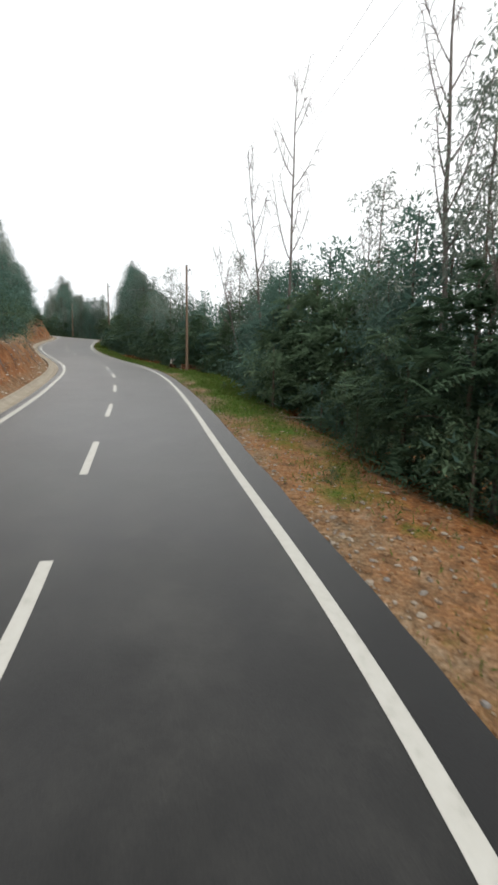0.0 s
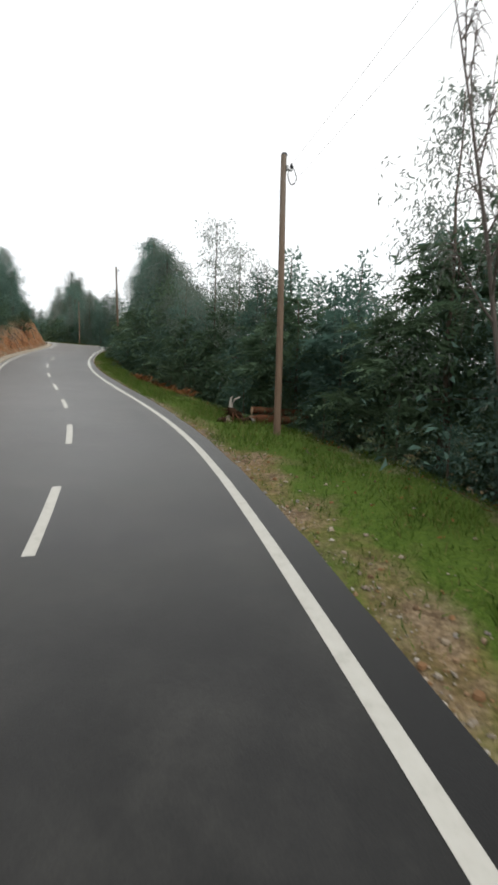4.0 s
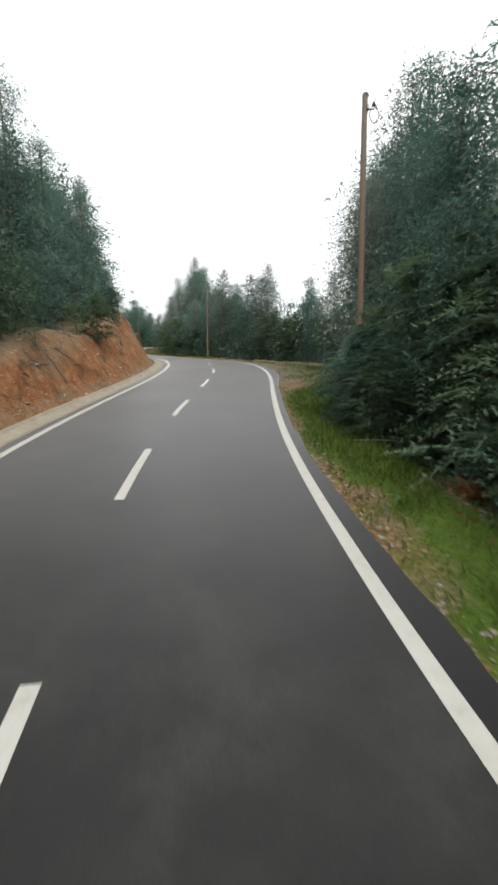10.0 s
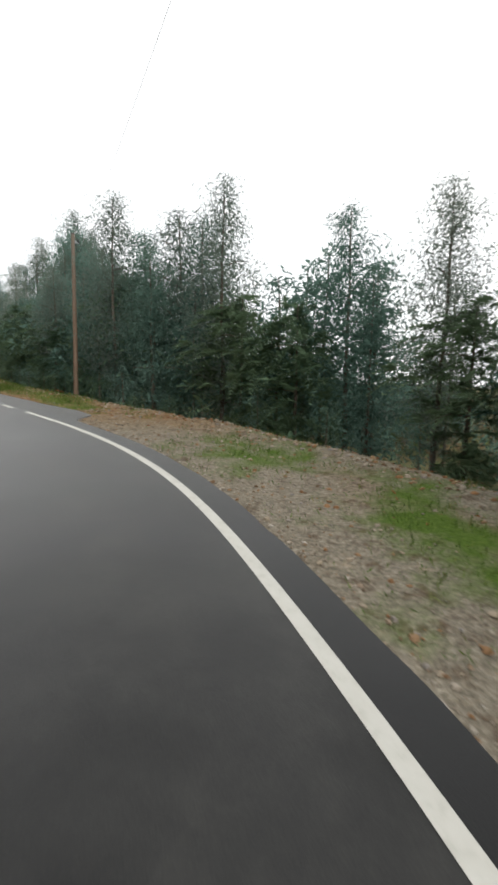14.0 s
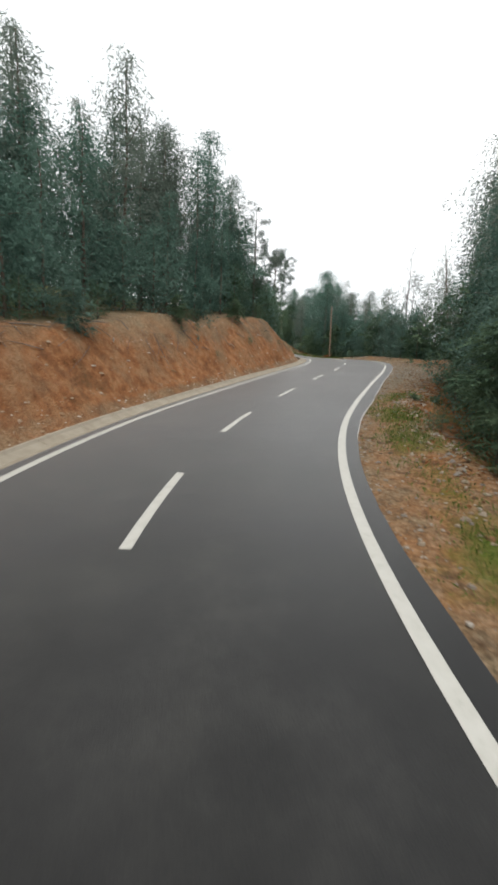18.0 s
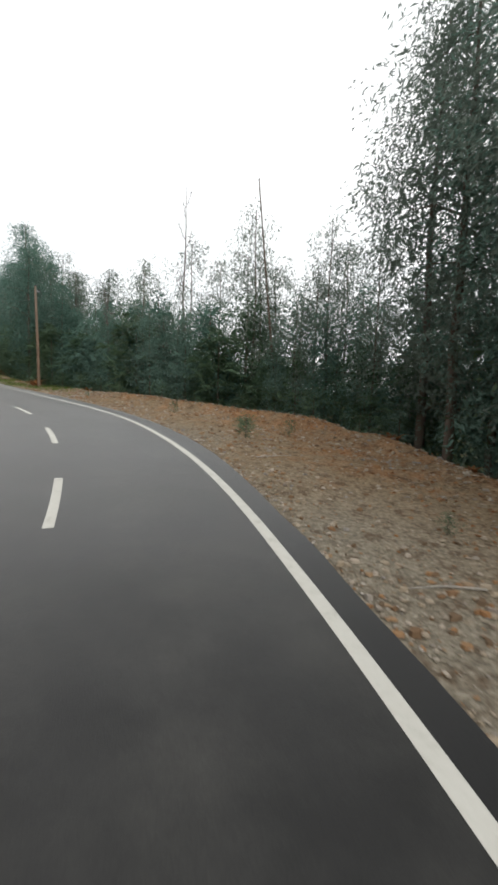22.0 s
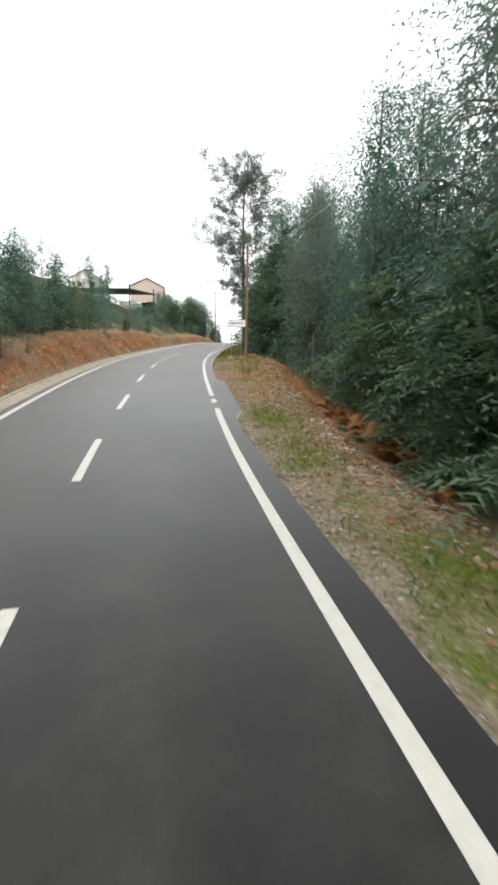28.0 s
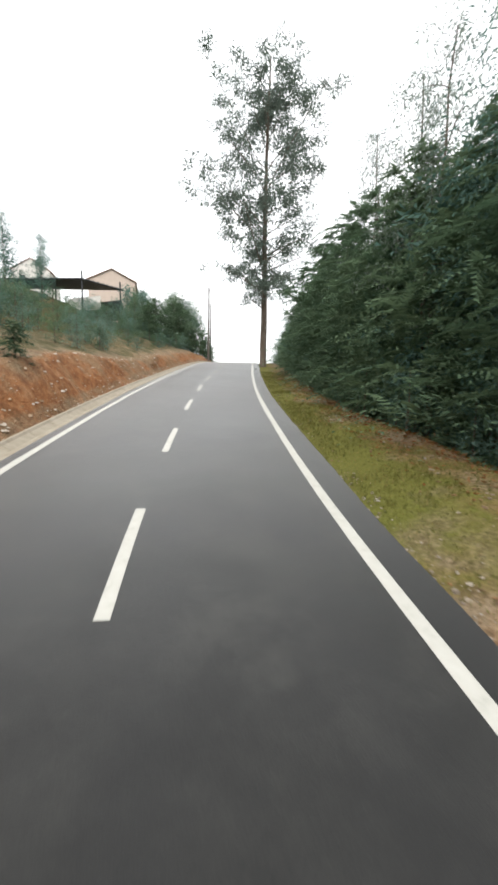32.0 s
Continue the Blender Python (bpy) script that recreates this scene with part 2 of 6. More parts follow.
def fbm(x, y, scale, seed=0):
    return (vnoise(x, y, scale, seed) * 0.55 + vnoise(x, y, scale / 2.3, seed + 1) * 0.3 + vnoise(x, y, scale / 5.1, seed + 2) * 0.15)


# ---------------------------------------------------------------- the road's line
# s: metres along the right edge line; u: metres to the right of it
fine = np.arange(S_FIRST, S_LAST + 0.01, 0.5)
_k = np.interp(fine, S_FIRST + 4.0 * np.arange(len(BEND)), BEND)
GRADE = np.interp(fine, S_FIRST + 8.0 * np.arange(len(SLOPE)), SLOPE)
HEAD = HEAD0 + np.r_[0, np.cumsum((_k[1:] + _k[:-1]) * 0.25)]


def _sum(d):
    return np.r_[0, np.cumsum((d[1:] + d[:-1]) * 0.25)]


LINE = np.stack([_sum(-np.sin(HEAD) * np.cos(GRADE)), _sum(np.cos(HEAD) * np.cos(GRADE)), _sum(np.sin(GRADE))], 1)
LINE -= LINE[np.argmin(np.abs(fine))]
RIGHT = np.stack([np.cos(HEAD), np.sin(HEAD), 0 * HEAD], 1)


def rd(s, u, dz=0.0):
    """World place of road coordinates (arrays or numbers)."""
    s, u, dz = np.broadcast_arrays(np.asarray(s, float), np.asarray(u, float), np.asarray(dz, float))
    p = np.stack([np.interp(s, fine, LINE[:, k]) for k in range(3)], -1)
    r = np.stack([np.interp(s, fine, RIGHT[:, k]) for k in range(3)], -1)
    p = p + r * u[..., None]
    p[..., 2] += dz
    return p


def heading(s):
    return float(np.interp(s, fine, HEAD))


def road_coords(x, y):
    """Nearest s and signed u of places, and the road's height there."""
    x, y = np.ravel(x), np.ravel(y)
    s, u, z = np.empty(len(x)), np.empty(len(x)), np.empty(len(x))
    mid = LINE[:, :2] - RIGHT[:, :2] * (ROAD_W / 2)
    for a in range(0, len(x), 4000):
        b = slice(a, a + 4000)
        d = (x[b, None] - mid[None, :, 0]) ** 2 + (y[b, None] - mid[None, :, 1]) ** 2
        j = d.argmin(1)
        s[b] = fine[j]
        side = (x[b] - mid[j, 0]) * RIGHT[j, 0] + (y[b] - mid[j, 1]) * RIGHT[j, 1]
        u[b] = np.sign(side) * np.sqrt(d[np.arange(len(j)), j]) - ROAD_W / 2
        z[b] = LINE[j, 2]
    return s, u, z


def along(s, table):
    t = np.array(table)
    return np.interp(s, t[:, 0], t[:, 1])


# verge width and bank height, by metres along the road
VERGE = [(-8, 2.0), (10, 2.1), (17, 2.4), (24, 2.9), (34, 1.9), (45, 1.2), (50, 1.4), (58, 1.2), (63.5, 2.3), (66, 2.9), (72, 4.8), (76, 4.4), (81, 3.9), (85, 3.1), (92.5, 2.7), (100, 1.8), (106, 1.2), (111, 1.6), (116, 3.4), (121, 5.0), (126.5, 6.0), (131, 6.2), (135, 4.0), (138, 2.6), (141, 2.4), (144.5, 2.8), (147, 2.3), (158.5, 1.7), (162.5, 1.9), (169, 2.7), (174, 3.4), (179, 3.0), (182, 2.4), (187, 2.0), (262, 2.0)]
BANK = [(-8, 1.5), (20, 1.5), (45, 1.4), (57, 1.3), (61, 1.8), (68, 2.6), (72, 3.2), (76, 2.5), (84, 1.6), (92, 2.1), (101, 2.4), (110, 2.6), (117, 2.8), (121, 2.6), (126, 1.5), (140, 1.3), (165, 1.3), (180, 1.4), (190, 1.7), (199, 1.0), (220, 1.0), (236, 0.6), (244, 0.25), (262, 0.2)]
# extra asphalt past the edge line: side entrances
RIM = [(-8, 0.55), (2, 0.53), (12, 0.53), (18, 0.47), (30, 0.46), (33, 0.51), (40, 0.54), (45, 0.52), (50, 0.42), (56, 0.34), (62, 0.27), (64, 0.36), (66.5, 0.53), (70, 0.6), (81.8, 0.6), (82.5, 1.5), (83.5, 1.6), (85, 1.36), (87.3, 1.24), (89.4, 1.0), (90, 0.77), (90.5, 0.36), (96, 0.4), (99.4, 0.35), (104, 0.4), (107, 0.53), (114, 0.49), (120, 0.48), (123, 0.5), (125, 0.62), (127, 0.7), (134, 0.7), (138, 0.73), (140.6, 0.78), (143, 0.63), (147, 0.55), (160, 0.43), (161.8, 0.46), (162.6, 0.72), (168, 0.74), (169.2, 0.5), (174, 0.44), (178, 0.5), (182, 0.58), (262, 0.58)]
APRON = [(a, b - SHOULDER) for a, b in RIM]
# sideways wander of the painted edge line
EDGE_U = [(-4, 0.064), (1, 0.054), (6, 0.001), (16, -0.013), (21, 0.012), (26, 0.039), (31, 0.013), (41, 0.019), (46, 0.047), (51, 0.08), (56, 0.083), (61, 0.057), (71, 0.065), (84, 0.045), (90, 0.012), (96, 0.07), (101, 0.073), (106, 0.105), (111, 0.116), (116, 0.093), (121, 0.044), (126, 0.076), (131, 0.072), (141, 0.02), (151, 0.032), (161, 0.046), (171, 0.063), (186, 0.044)]
UPHILL = [(-8, 0.16), (160, 0.16), (180, 0.24), (205, 0.36), (236, 0.36), (246, 0.08), (262, 0.05)]
# a low ridge of dug-out clods along the outer edge of the wide verge
BERM = [(-8, 0.0), (60, 0.0), (64, 0.10), (80, 0.16), (84, 0.05), (110, 0.08), (117, 0.26), (134, 0.30), (141, 0.15), (147, 0.05), (164, 0.1), (172, 0.25), (180, 0.1), (184, 0.0), (262, 0.0)]

MOUND = [(170, 0.0), (175.5, 0.24), (184, 0.22), (190, 0.0)]


def profile(s, u):
    """Height of the land above the road's level at that place."""
    s, u = np.broadcast_arrays(np.asarray(s, float), np.asarray(u, float))
    vw = along(s, VERGE)
    r = u - SHOULDER
    out = -0.05 + 0.012 * np.clip(r, 0, vw) - 0.34 * np.clip(r - vw, 0, 5) - 0.16 * np.clip(r - vw - 5, 0, 22) - 0.06 * np.clip(r - vw - 27, 0, 60)
    out = out + along(s, BERM) * np.exp(-((r - 0.88 * vw) / 0.45) ** 2) * (0.5 + 1.0 * vnoise(s, 0 * s, 1.7, 91))
    out = out + along(s, MOUND) * np.clip((r - 0.15) / 1.0, 0, 1)
    l = -u - ROAD_W - 0.9
    bh = along(s, BANK) * (0.84 + 0.32 * vnoise(s, 0 * s, 4.0, 93))
    t = np.clip(l / (bh * 0.62 + 0.3), 0, 1)
    rise = bh * (t * t * (3 - 2 * t)) * 0.55 + bh * t * 0.45
    past = np.clip(l - (bh * 0.62 + 0.3), 0, None)
    left = -0.04 + rise + along(s, UPHILL) * np.clip(past, 0, 24) + 0.05 * np.clip(past - 30, 0, 80)
    return np.where(u > SHOULDER - 0.02, out, np.where(l > 0, left, -0.06))


def land(s, u):
    """World place on the land."""
    p = rd(s, u)
    p[..., 2] += profile(s, u) + bumps(p[..., 0], p[..., 1], u)
    return p


def bumps(x, y, u):
    k = np.clip(np.where(u > 0, u - SHOULDER, -u - ROAD_W - 0.9), 0, 1.5) / 1.5
    return k * ((fbm(x, y, 2.2, 5) - 0.5) * 0.22 + (fbm(x, y, 9.0, 9) - 0.5) * 0.35)


# ---------------------------------------------------------------- materials
def make_asphalt():
    m, n, l, b = mat_base("asphalt", 0.5, 0.2)
    v = n_obj(n)
    big = n_noise(n, l, v, 0.35, 3)
    mid = n_noise(n, l, v, 3.0, 5)
    grit = n.new("ShaderNodeTexVoronoi")
    grit.inputs["Scale"].default_value = 95.0
    l.new(v, grit.inputs["Vector"])
    base = n_ramp(n, l, big, [(0.3, (0.0085, 0.0084, 0.0076)), (0.5, (0.0142, 0.0140, 0.0127)), (0.72, (0.0215, 0.0212, 0.0192))])
    worn = n_mix(n, l, n_math(n, l, "MULTIPLY", mid, 0.5), base, (0.024, 0.0238, 0.023))
    stain = n_noise(n, l, v, 1.1, 6, 0.7)
    worn = n_mix(n, l, n_ramp(n, l, stain, [(0.36, (0.7, 0.7, 0.7)), (0.50, (0, 0, 0))]), worn, (0.0065, 0.0064, 0.006))
    worn = n_mix(n, l, n_ramp(n, l, stain, [(0.50, (0, 0, 0)), (0.68, (0.75, 0.75, 0.75))]), worn, (0.036, 0.0352, 0.0318))
    # darker wheel tracks and the paver's seam follow the lane
    wheel = n.new("ShaderNodeAttribute"); wheel.attribute_name = "wheel"
    worn = n_mix(n, l, n_math(n, l, "MULTIPLY", wheel.outputs["Fac"], 0.5), worn, (0.012, 0.012, 0.0122))
    # the strip outside the edge line is never driven on and stays black
    rim = n.new("ShaderNodeAttribute"); rim.attribute_name = "rim"
    worn = n_mix(n, l, n_math(n, l, "MULTIPLY", rim.outputs["Fac"], 0.8), worn, (0.006, 0.006, 0.0063))
    stone = n_ramp(n, l, grit.outputs["Color"], [(0.0, (0.72, 0.72, 0.72)), (1.0, (1.22, 1.21, 1.2))])
    l.new(n_mix(n, l, 0.8, worn, stone, "MULTIPLY"), b.inputs["Base Color"])
    l.new(n_math(n, l, "ADD", n_math(n, l, "MULTIPLY", big, 0.3), 0.31), b.inputs["Roughness"])
    # added sheen: brightens the road at low angles in place of glare
    b.inputs["Sheen Weight"].default_value, b.inputs["Sheen Roughness"].default_value = 0.75, 0.42
    n_bump(n, l, grit.outputs["Distance"], 0.22, 0.004, b)
    return m


def make_paint():
    m, n, l, b = mat_base("white_road_paint", 0.6, 0.35)
    v = n_obj(n)
    wear = n_noise(n, l, v, 7.0, 6, 0.7)
    fine_ = n_noise(n, l, v, 90.0, 3)
    c = n_ramp(n, l, wear, [(0.25, (0.34, 0.33, 0.29)), (0.45, (0.45, 0.438, 0.395)), (0.8, (0.51, 0.50, 0.46))])
    l.new(n_mix(n, l, n_math(n, l, "MULTIPLY", fine_, 0.35), c, (0.50, 0.49, 0.45)), b.inputs["Base Color"])
    n_bump(n, l, fine_, 0.4, 0.003, b)
    return m


def make_earth(name, right):
    """Earth with gravel, orange clay and grassy parts; the attributes say how much clay and grass lies where."""
    m, n, l, b = mat_base(name, 0.95, 0.15)
    v = n_obj(n)
    a1 = n_noise(n, l, v, 1.2, 6, 0.65)
    a2 = n_noise(n, l, v, 14.0, 5, 0.7)
    vo = n.new("ShaderNodeTexVoronoi")
    vo.inputs["Scale"].default_value = 26.0
    l.new(v, vo.inputs["Vector"])
    tan = n_ramp(n, l, a2, [(0.28, (0.098, 0.071, 0.043)), (0.5, (0.205, 0.153, 0.096)), (0.74, (0.33, 0.262, 0.182))])
    red = n_ramp(n, l, a2 if right else n_noise(n, l, v, 3.5, 6, 0.6), [(0.26, (0.145, 0.054, 0.017)), (0.5, (0.285, 0.116, 0.038)), (0.76, (0.40, 0.20, 0.088))] if right else [(0.26, (0.135, 0.054, 0.022)), (0.5, (0.275, 0.120, 0.050)), (0.76, (0.385, 0.212, 0.112))])
    clay = n.new("ShaderNodeAttribute"); clay.attribute_name = "clay"
    grass = n.new("ShaderNodeAttribute"); grass.attribute_name = "grass"
    if right:
        tan = n_mix(n, l, n_math(n, l, "MULTIPLY", clay.outputs["Fac"], -2.2, True), tan, n_ramp(n, l, a2, [(0.28, (0.105, 0.090, 0.068)), (0.5, (0.20, 0.178, 0.140)), (0.74, (0.32, 0.292, 0.238))]))
    c = n_mix(n, l, n_math(n, l, "ADD", clay.outputs["Fac"], n_math(n, l, "MULTIPLY", n_math(n, l, "SUBTRACT", a1, 0.5), 2.2), True), tan, red)
    dark = n_noise(n, l, v, 3.3 if right else 1.5, 5, 0.7)
    k = 0.75 if right else 0.5
    c = n_mix(n, l, n_ramp(n, l, dark, [(0.33, (k, k, k)), (0.49, (0, 0, 0))]), c, (0.075, 0.045, 0.025) if right else (0.12, 0.055, 0.03))
    c = n_mix(n, l, n_ramp(n, l, dark, [(0.58, (0, 0, 0)), (0.74, (0.55, 0.55, 0.55))]), c, (0.36, 0.29, 0.21) if right else (0.37, 0.20, 0.115))
    peb = n_ramp(n, l, vo.outputs["Color"], [(0.0, (0.6, 0.58, 0.55)), (1.0, (1.3, 1.27, 1.22))])
    c = n_mix(n, l, 0.75 if right else 0.35, c, peb, "MULTIPLY")
    green = n_ramp(n, l, a2, [(0.25, (0.036, 0.066, 0.010)), (0.55, (0.076, 0.125, 0.018)), (0.8, (0.125, 0.145, 0.038))] if right else [(0.25, (0.026, 0.034, 0.012)), (0.55, (0.062, 0.066, 0.026)), (0.8, (0.12, 0.105, 0.055))])
    if right:
        moss = n.new("ShaderNodeAttribute"); moss.attribute_name = "moss"
        green = n_mix(n, l, n_math(n, l, "MULTIPLY", moss.outputs["Fac"], 0.9, True), green, n_ramp(n, l, a2, [(0.25, (0.075, 0.072, 0.016)), (0.55, (0.135, 0.126, 0.028)), (0.8, (0.185, 0.150, 0.052))]))
    g = n_math(n, l, "ADD", n_math(n, l, "MULTIPLY", n_math(n, l, "SUBTRACT", grass.outputs["Fac"], 0.36), 2.6), n_math(n, l, "MULTIPLY", n_math(n, l, "SUBTRACT", a1, 0.47), 3.0), True)
    g = n_math(n, l, "MULTIPLY", n_math(n, l, "GREATER_THAN", grass.outputs["Fac"], 0.03), g)
    if not right:
        # pale ochre scree and brown humus in broad patches on the cut
        a0 = n_noise(n, l, v, 0.45, 6, 0.7)
        c = n_mix(n, l, n_ramp(n, l, a0, [(0.50, (0, 0, 0)), (0.66, (0.7, 0.7, 0.7))]), c, n_ramp(n, l, a2, [(0.3, (0.17, 0.10, 0.052)), (0.7, (0.36, 0.25, 0.15))]))
        c = n_mix(n, l, n_ramp(n, l, a0, [(0.30, (0.75, 0.75, 0.75)), (0.42, (0, 0, 0))]), c, (0.085, 0.052, 0.026))
    l.new(n_mix(n, l, g, c, green), b.inputs["Base Color"])
    n_bump(n, l, n_math(n, l, "ADD", a2, n_math(n, l, "MULTIPLY", vo.outputs["Distance"], -0.6)), 0.8, 0.05, b)
    return m


def make_litter():
    m, n, l, b = mat_base("forest_floor", 0.95, 0.1)
    v = n_obj(n)
    a = n_noise(n, l, v, 0.5, 6, 0.7)
    a2 = n_noise(n, l, v, 9.0, 5, 0.7)
    c = n_ramp(n, l, a2, [(0.25, (0.035, 0.024, 0.014)), (0.5, (0.085, 0.055, 0.03)), (0.75, (0.17, 0.11, 0.06))])
    g = n_ramp(n, l, a2, [(0.3, (0.03, 0.045, 0.012)), (0.7, (0.075, 0.10, 0.03))])
    l.new(n_mix(n, l, n_ramp(n, l, a, [(0.4, (0, 0, 0)), (0.62, (1, 1, 1))]), c, g), b.inputs["Base Color"])
    n_bump(n, l, a2, 0.8, 0.08, b)
    return m


def make_leaf(name, dark, mid_, light, spec=0.35, through=0.25):
    m, n, l, b = mat_base(name, 0.68, 0.45 * spec)
    geo = n.new("ShaderNodeNewGeometry")
    info = n.new("ShaderNodeObjectInfo")
    r = n_math(n, l, "ADD", n_math(n, l, "MULTIPLY", geo.outputs["Random Per Island"], 0.34), n_math(n, l, "MULTIPLY", info.outputs["Random"], 0.66))
    c = n_ramp(n, l, r, [(0.0, dark), (0.5, mid_), (1.0, light)])
    l.new(c, b.inputs["Base Color"])
    t = n.new("ShaderNodeBsdfTranslucent")
    l.new(c, t.inputs["Color"])
    mx = n.new("ShaderNodeMixShader")
    mx.inputs[0].default_value = through
    l.new(b.outputs[0], mx.inputs[1])
    l.new(t.outputs[0], mx.inputs[2])
    l.new(mx.outputs[0], n["Material Output"].inputs["Surface"])
    return m


def make_plain(name, lo, hi, scale=6.0, rough=0.8, spec=0.3, metal=0.0, bump=0.3, stretch=None):
    m, n, l, b = mat_base(name, rough, spec)
    v = n_obj(n)
    if stretch:
        mp = n.new("ShaderNodeMapping")
        mp.inputs["Scale"].default_value = stretch
        l.new(v, mp.inputs["Vector"])
        v = mp.outputs[0]
    a = n_noise(n, l, v, scale, 6, 0.65)
    f = n_noise(n, l, v, scale * 8, 4, 0.6)
    c = n_ramp(n, l, a, [(0.25, lo), (0.75, hi)])
    l.new(n_mix(n, l, n_math(n, l, "MULTIPLY", f, 0.4), c, tuple(0.7 * q for q in lo)), b.inputs["Base Color"])
    b.inputs["Metallic"].default_value = metal
    n_bump(n, l, f, bump, 0.01, b)
    return m


M_ASPHALT, M_PAINT, M_LITTER = make_asphalt(), make_paint(), make_litter()
M_VERGE, M_BANK = make_earth("verge_earth", True), make_earth("bank_earth", False)
M_BLUE = make_leaf("leaf_blue_green", (0.063, 0.121, 0.098), (0.110, 0.190, 0.152), (0.173, 0.259, 0.213), 0.25, 0.44)
M_GREEN = make_leaf("leaf_green", (0.050, 0.088, 0.052), (0.088, 0.142, 0.084), (0.140, 0.200, 0.118), 0.25, 0.34)
M_GREY = make_leaf("leaf_grey_olive", (0.096, 0.125, 0.102), (0.160, 0.198, 0.166), (0.243, 0.275, 0.230), 0.25, 0.5)
M_FEATHER = make_leaf("leaf_feathery_green", (0.066, 0.108, 0.064), (0.108, 0.164, 0.095), (0.155, 0.215, 0.122), 0.2, 0.34)
M_FERN = make_leaf("bracken_rust", (0.07, 0.030, 0.012), (0.19, 0.075, 0.026), (0.27, 0.14, 0.055))
M_DRY = make_leaf("dry_leaf", (0.07, 0.028, 0.010), (0.22, 0.095, 0.035), (0.36, 0.20, 0.09), 0.2, 0.15)
M_BARK = make_plain("bark_grey_brown", (0.075, 0.055, 0.042), (0.20, 0.165, 0.135), 5, 0.9, 0.1, 0, 0.6, (1, 1, 0.25))
M_BARE = make_plain("bark_pale", (0.10, 0.085, 0.075), (0.24, 0.21, 0.19), 5, 0.9, 0.1, 0, 0.4, (1, 1, 0.25))
def make_pole():
    """Tarred pole wood: red-brown low down, bleached grey towards the top."""
    m = make_plain("pole_wood", (0.135, 0.092, 0.065), (0.25, 0.175, 0.125), 3, 0.85, 0.15, 0, 0.5, (6, 6, 0.4))
    n, l = m.node_tree.nodes, m.node_tree.links
    b = n["Principled BSDF"]
    old = b.inputs["Base Color"].links[0].from_socket
    xyz = n.new("ShaderNodeSeparateXYZ")
    v = n_obj(n)
    l.new(v, xyz.inputs[0])
    worn = n_math(n, l, "ADD", n_math(n, l, "MULTIPLY", xyz.outputs[2], 0.17), n_math(n, l, "SUBTRACT", n_noise(n, l, v, 1.5, 5), 1.0), True)
    l.new(n_mix(n, l, worn, old, (0.21, 0.185, 0.155)), b.inputs["Base Color"])
    return m


M_POLE = make_pole()
M_CONC = make_plain("concrete", (0.26, 0.22, 0.165), (0.40, 0.36, 0.29), 3, 0.9, 0.2, 0, 0.4)
M_STONE = make_plain("stone", (0.20, 0.15, 0.10), (0.46, 0.40, 0.32), 8, 0.9, 0.2, 0, 0.4)
M_STEEL = make_plain("galvanised_steel", (0.34, 0.35, 0.35), (0.50, 0.51, 0.52), 9, 0.45, 0.5, 0.7, 0.1)
M_DARK = make_plain("dark_metal", (0.02, 0.02, 0.022), (0.05, 0.05, 0.055), 6, 0.5, 0.4, 0.3, 0.1)
M_WIRE = make_plain("cable_grey", (0.66, 0.66, 0.67), (0.76, 0.76, 0.77), 6, 0.6, 0.3, 0, 0.0)

# ---------------------------------------------------------------- land
BORDER = 1500.0
# one sheet: close cells near the road, wide ones out to the horizon
lo, hi = LINE[:, :2].min(0) - 60, LINE[:, :2].max(0) + 60
gx = np.r_[-BORDER + lo[0], -600 + lo[0], -250 + lo[0], -90 + lo[0], np.arange(lo[0], hi[0], 1.25), hi[0] + 90, hi[0] + 250, hi[0] + 600, hi[0] + BORDER]
gy = np.r_[-BORDER + lo[1], -600 + lo[1], -250 + lo[1], -90 + lo[1], np.arange(lo[1], hi[1], 1.25), hi[1] + 90, hi[1] + 250, hi[1] + 600, hi[1] + BORDER]
GX, GY = np.meshgrid(gx, gy, indexing="ij")
gs, gu, gzr = road_coords(GX, GY)
near = (gu > -ROAD_W - 5.5) & (gu < 9.2)
gl = -gu - ROAD_W - 0.9
under = np.where(gl > -0.4, np.interp(gl, [-0.4, 0.3, 3.4, 4.6], [0.38, 1.2, 1.2, 0.30]), 0.38)
gz = gzr + profile(gs, gu) + bumps(GX.ravel(), GY.ravel(), gu) - np.where(near, under, 0.06)
ground = tagged(new("ground", mesh_np("ground", np.stack([GX.ravel(), GY.ravel(), gz], 1), grid_faces(len(gx), len(gy)), M_LITTER, True)),
                "forest floor of leaf litter and low weeds on a hillside", "ground", kind="structure")


def ribbon(name, s0, s1, us, ds, place, mat, smooth=True, attrs=None):
    ss = np.arange(s0, s1 + 1e-6, ds)
    S, U = np.meshgrid(ss, np.asarray(us, float), indexing="ij")
    p = place(S, U)
    me = mesh_np(name, p.reshape(-1, 3), grid_faces(*S.shape), mat, smooth)
    for key, fn in (attrs or {}).items():
        add_attr(me, key, fn(S, U, p).ravel())
    return me


# asphalt: a slab with a thickness, a ragged outer edge
def edge_wobble(s):
    return (fbm(s, 0 * s, 0.9, 31) - 0.5) * 0.10 + (vnoise(s, 0 * s, 6.0, 3) - 0.5) * 0.12 + (vnoise(s, 0 * s, 0.55, 8) - 0.5) * 0.06


US = np.r_[-ROAD_W - 0.30, -ROAD_W - 0.29, np.linspace(-ROAD_W, 0, 23), 0.12, 0.3, SHOULDER, SHOULDER + 0.03]


def road_place(S, U):
    V = np.where(U > 0.2, U + (0.45 * edge_wobble(S) + along(S, APRON)) * np.clip((U - 0.12) / (SHOULDER - 0.12), 0, 1), U)
    drop = np.where(U >= SHOULDER + 0.02, -0.16, 0.0) + np.where(U <= -ROAD_W - 0.295, -0.16, 0.0)
    return rd(S, V, drop )


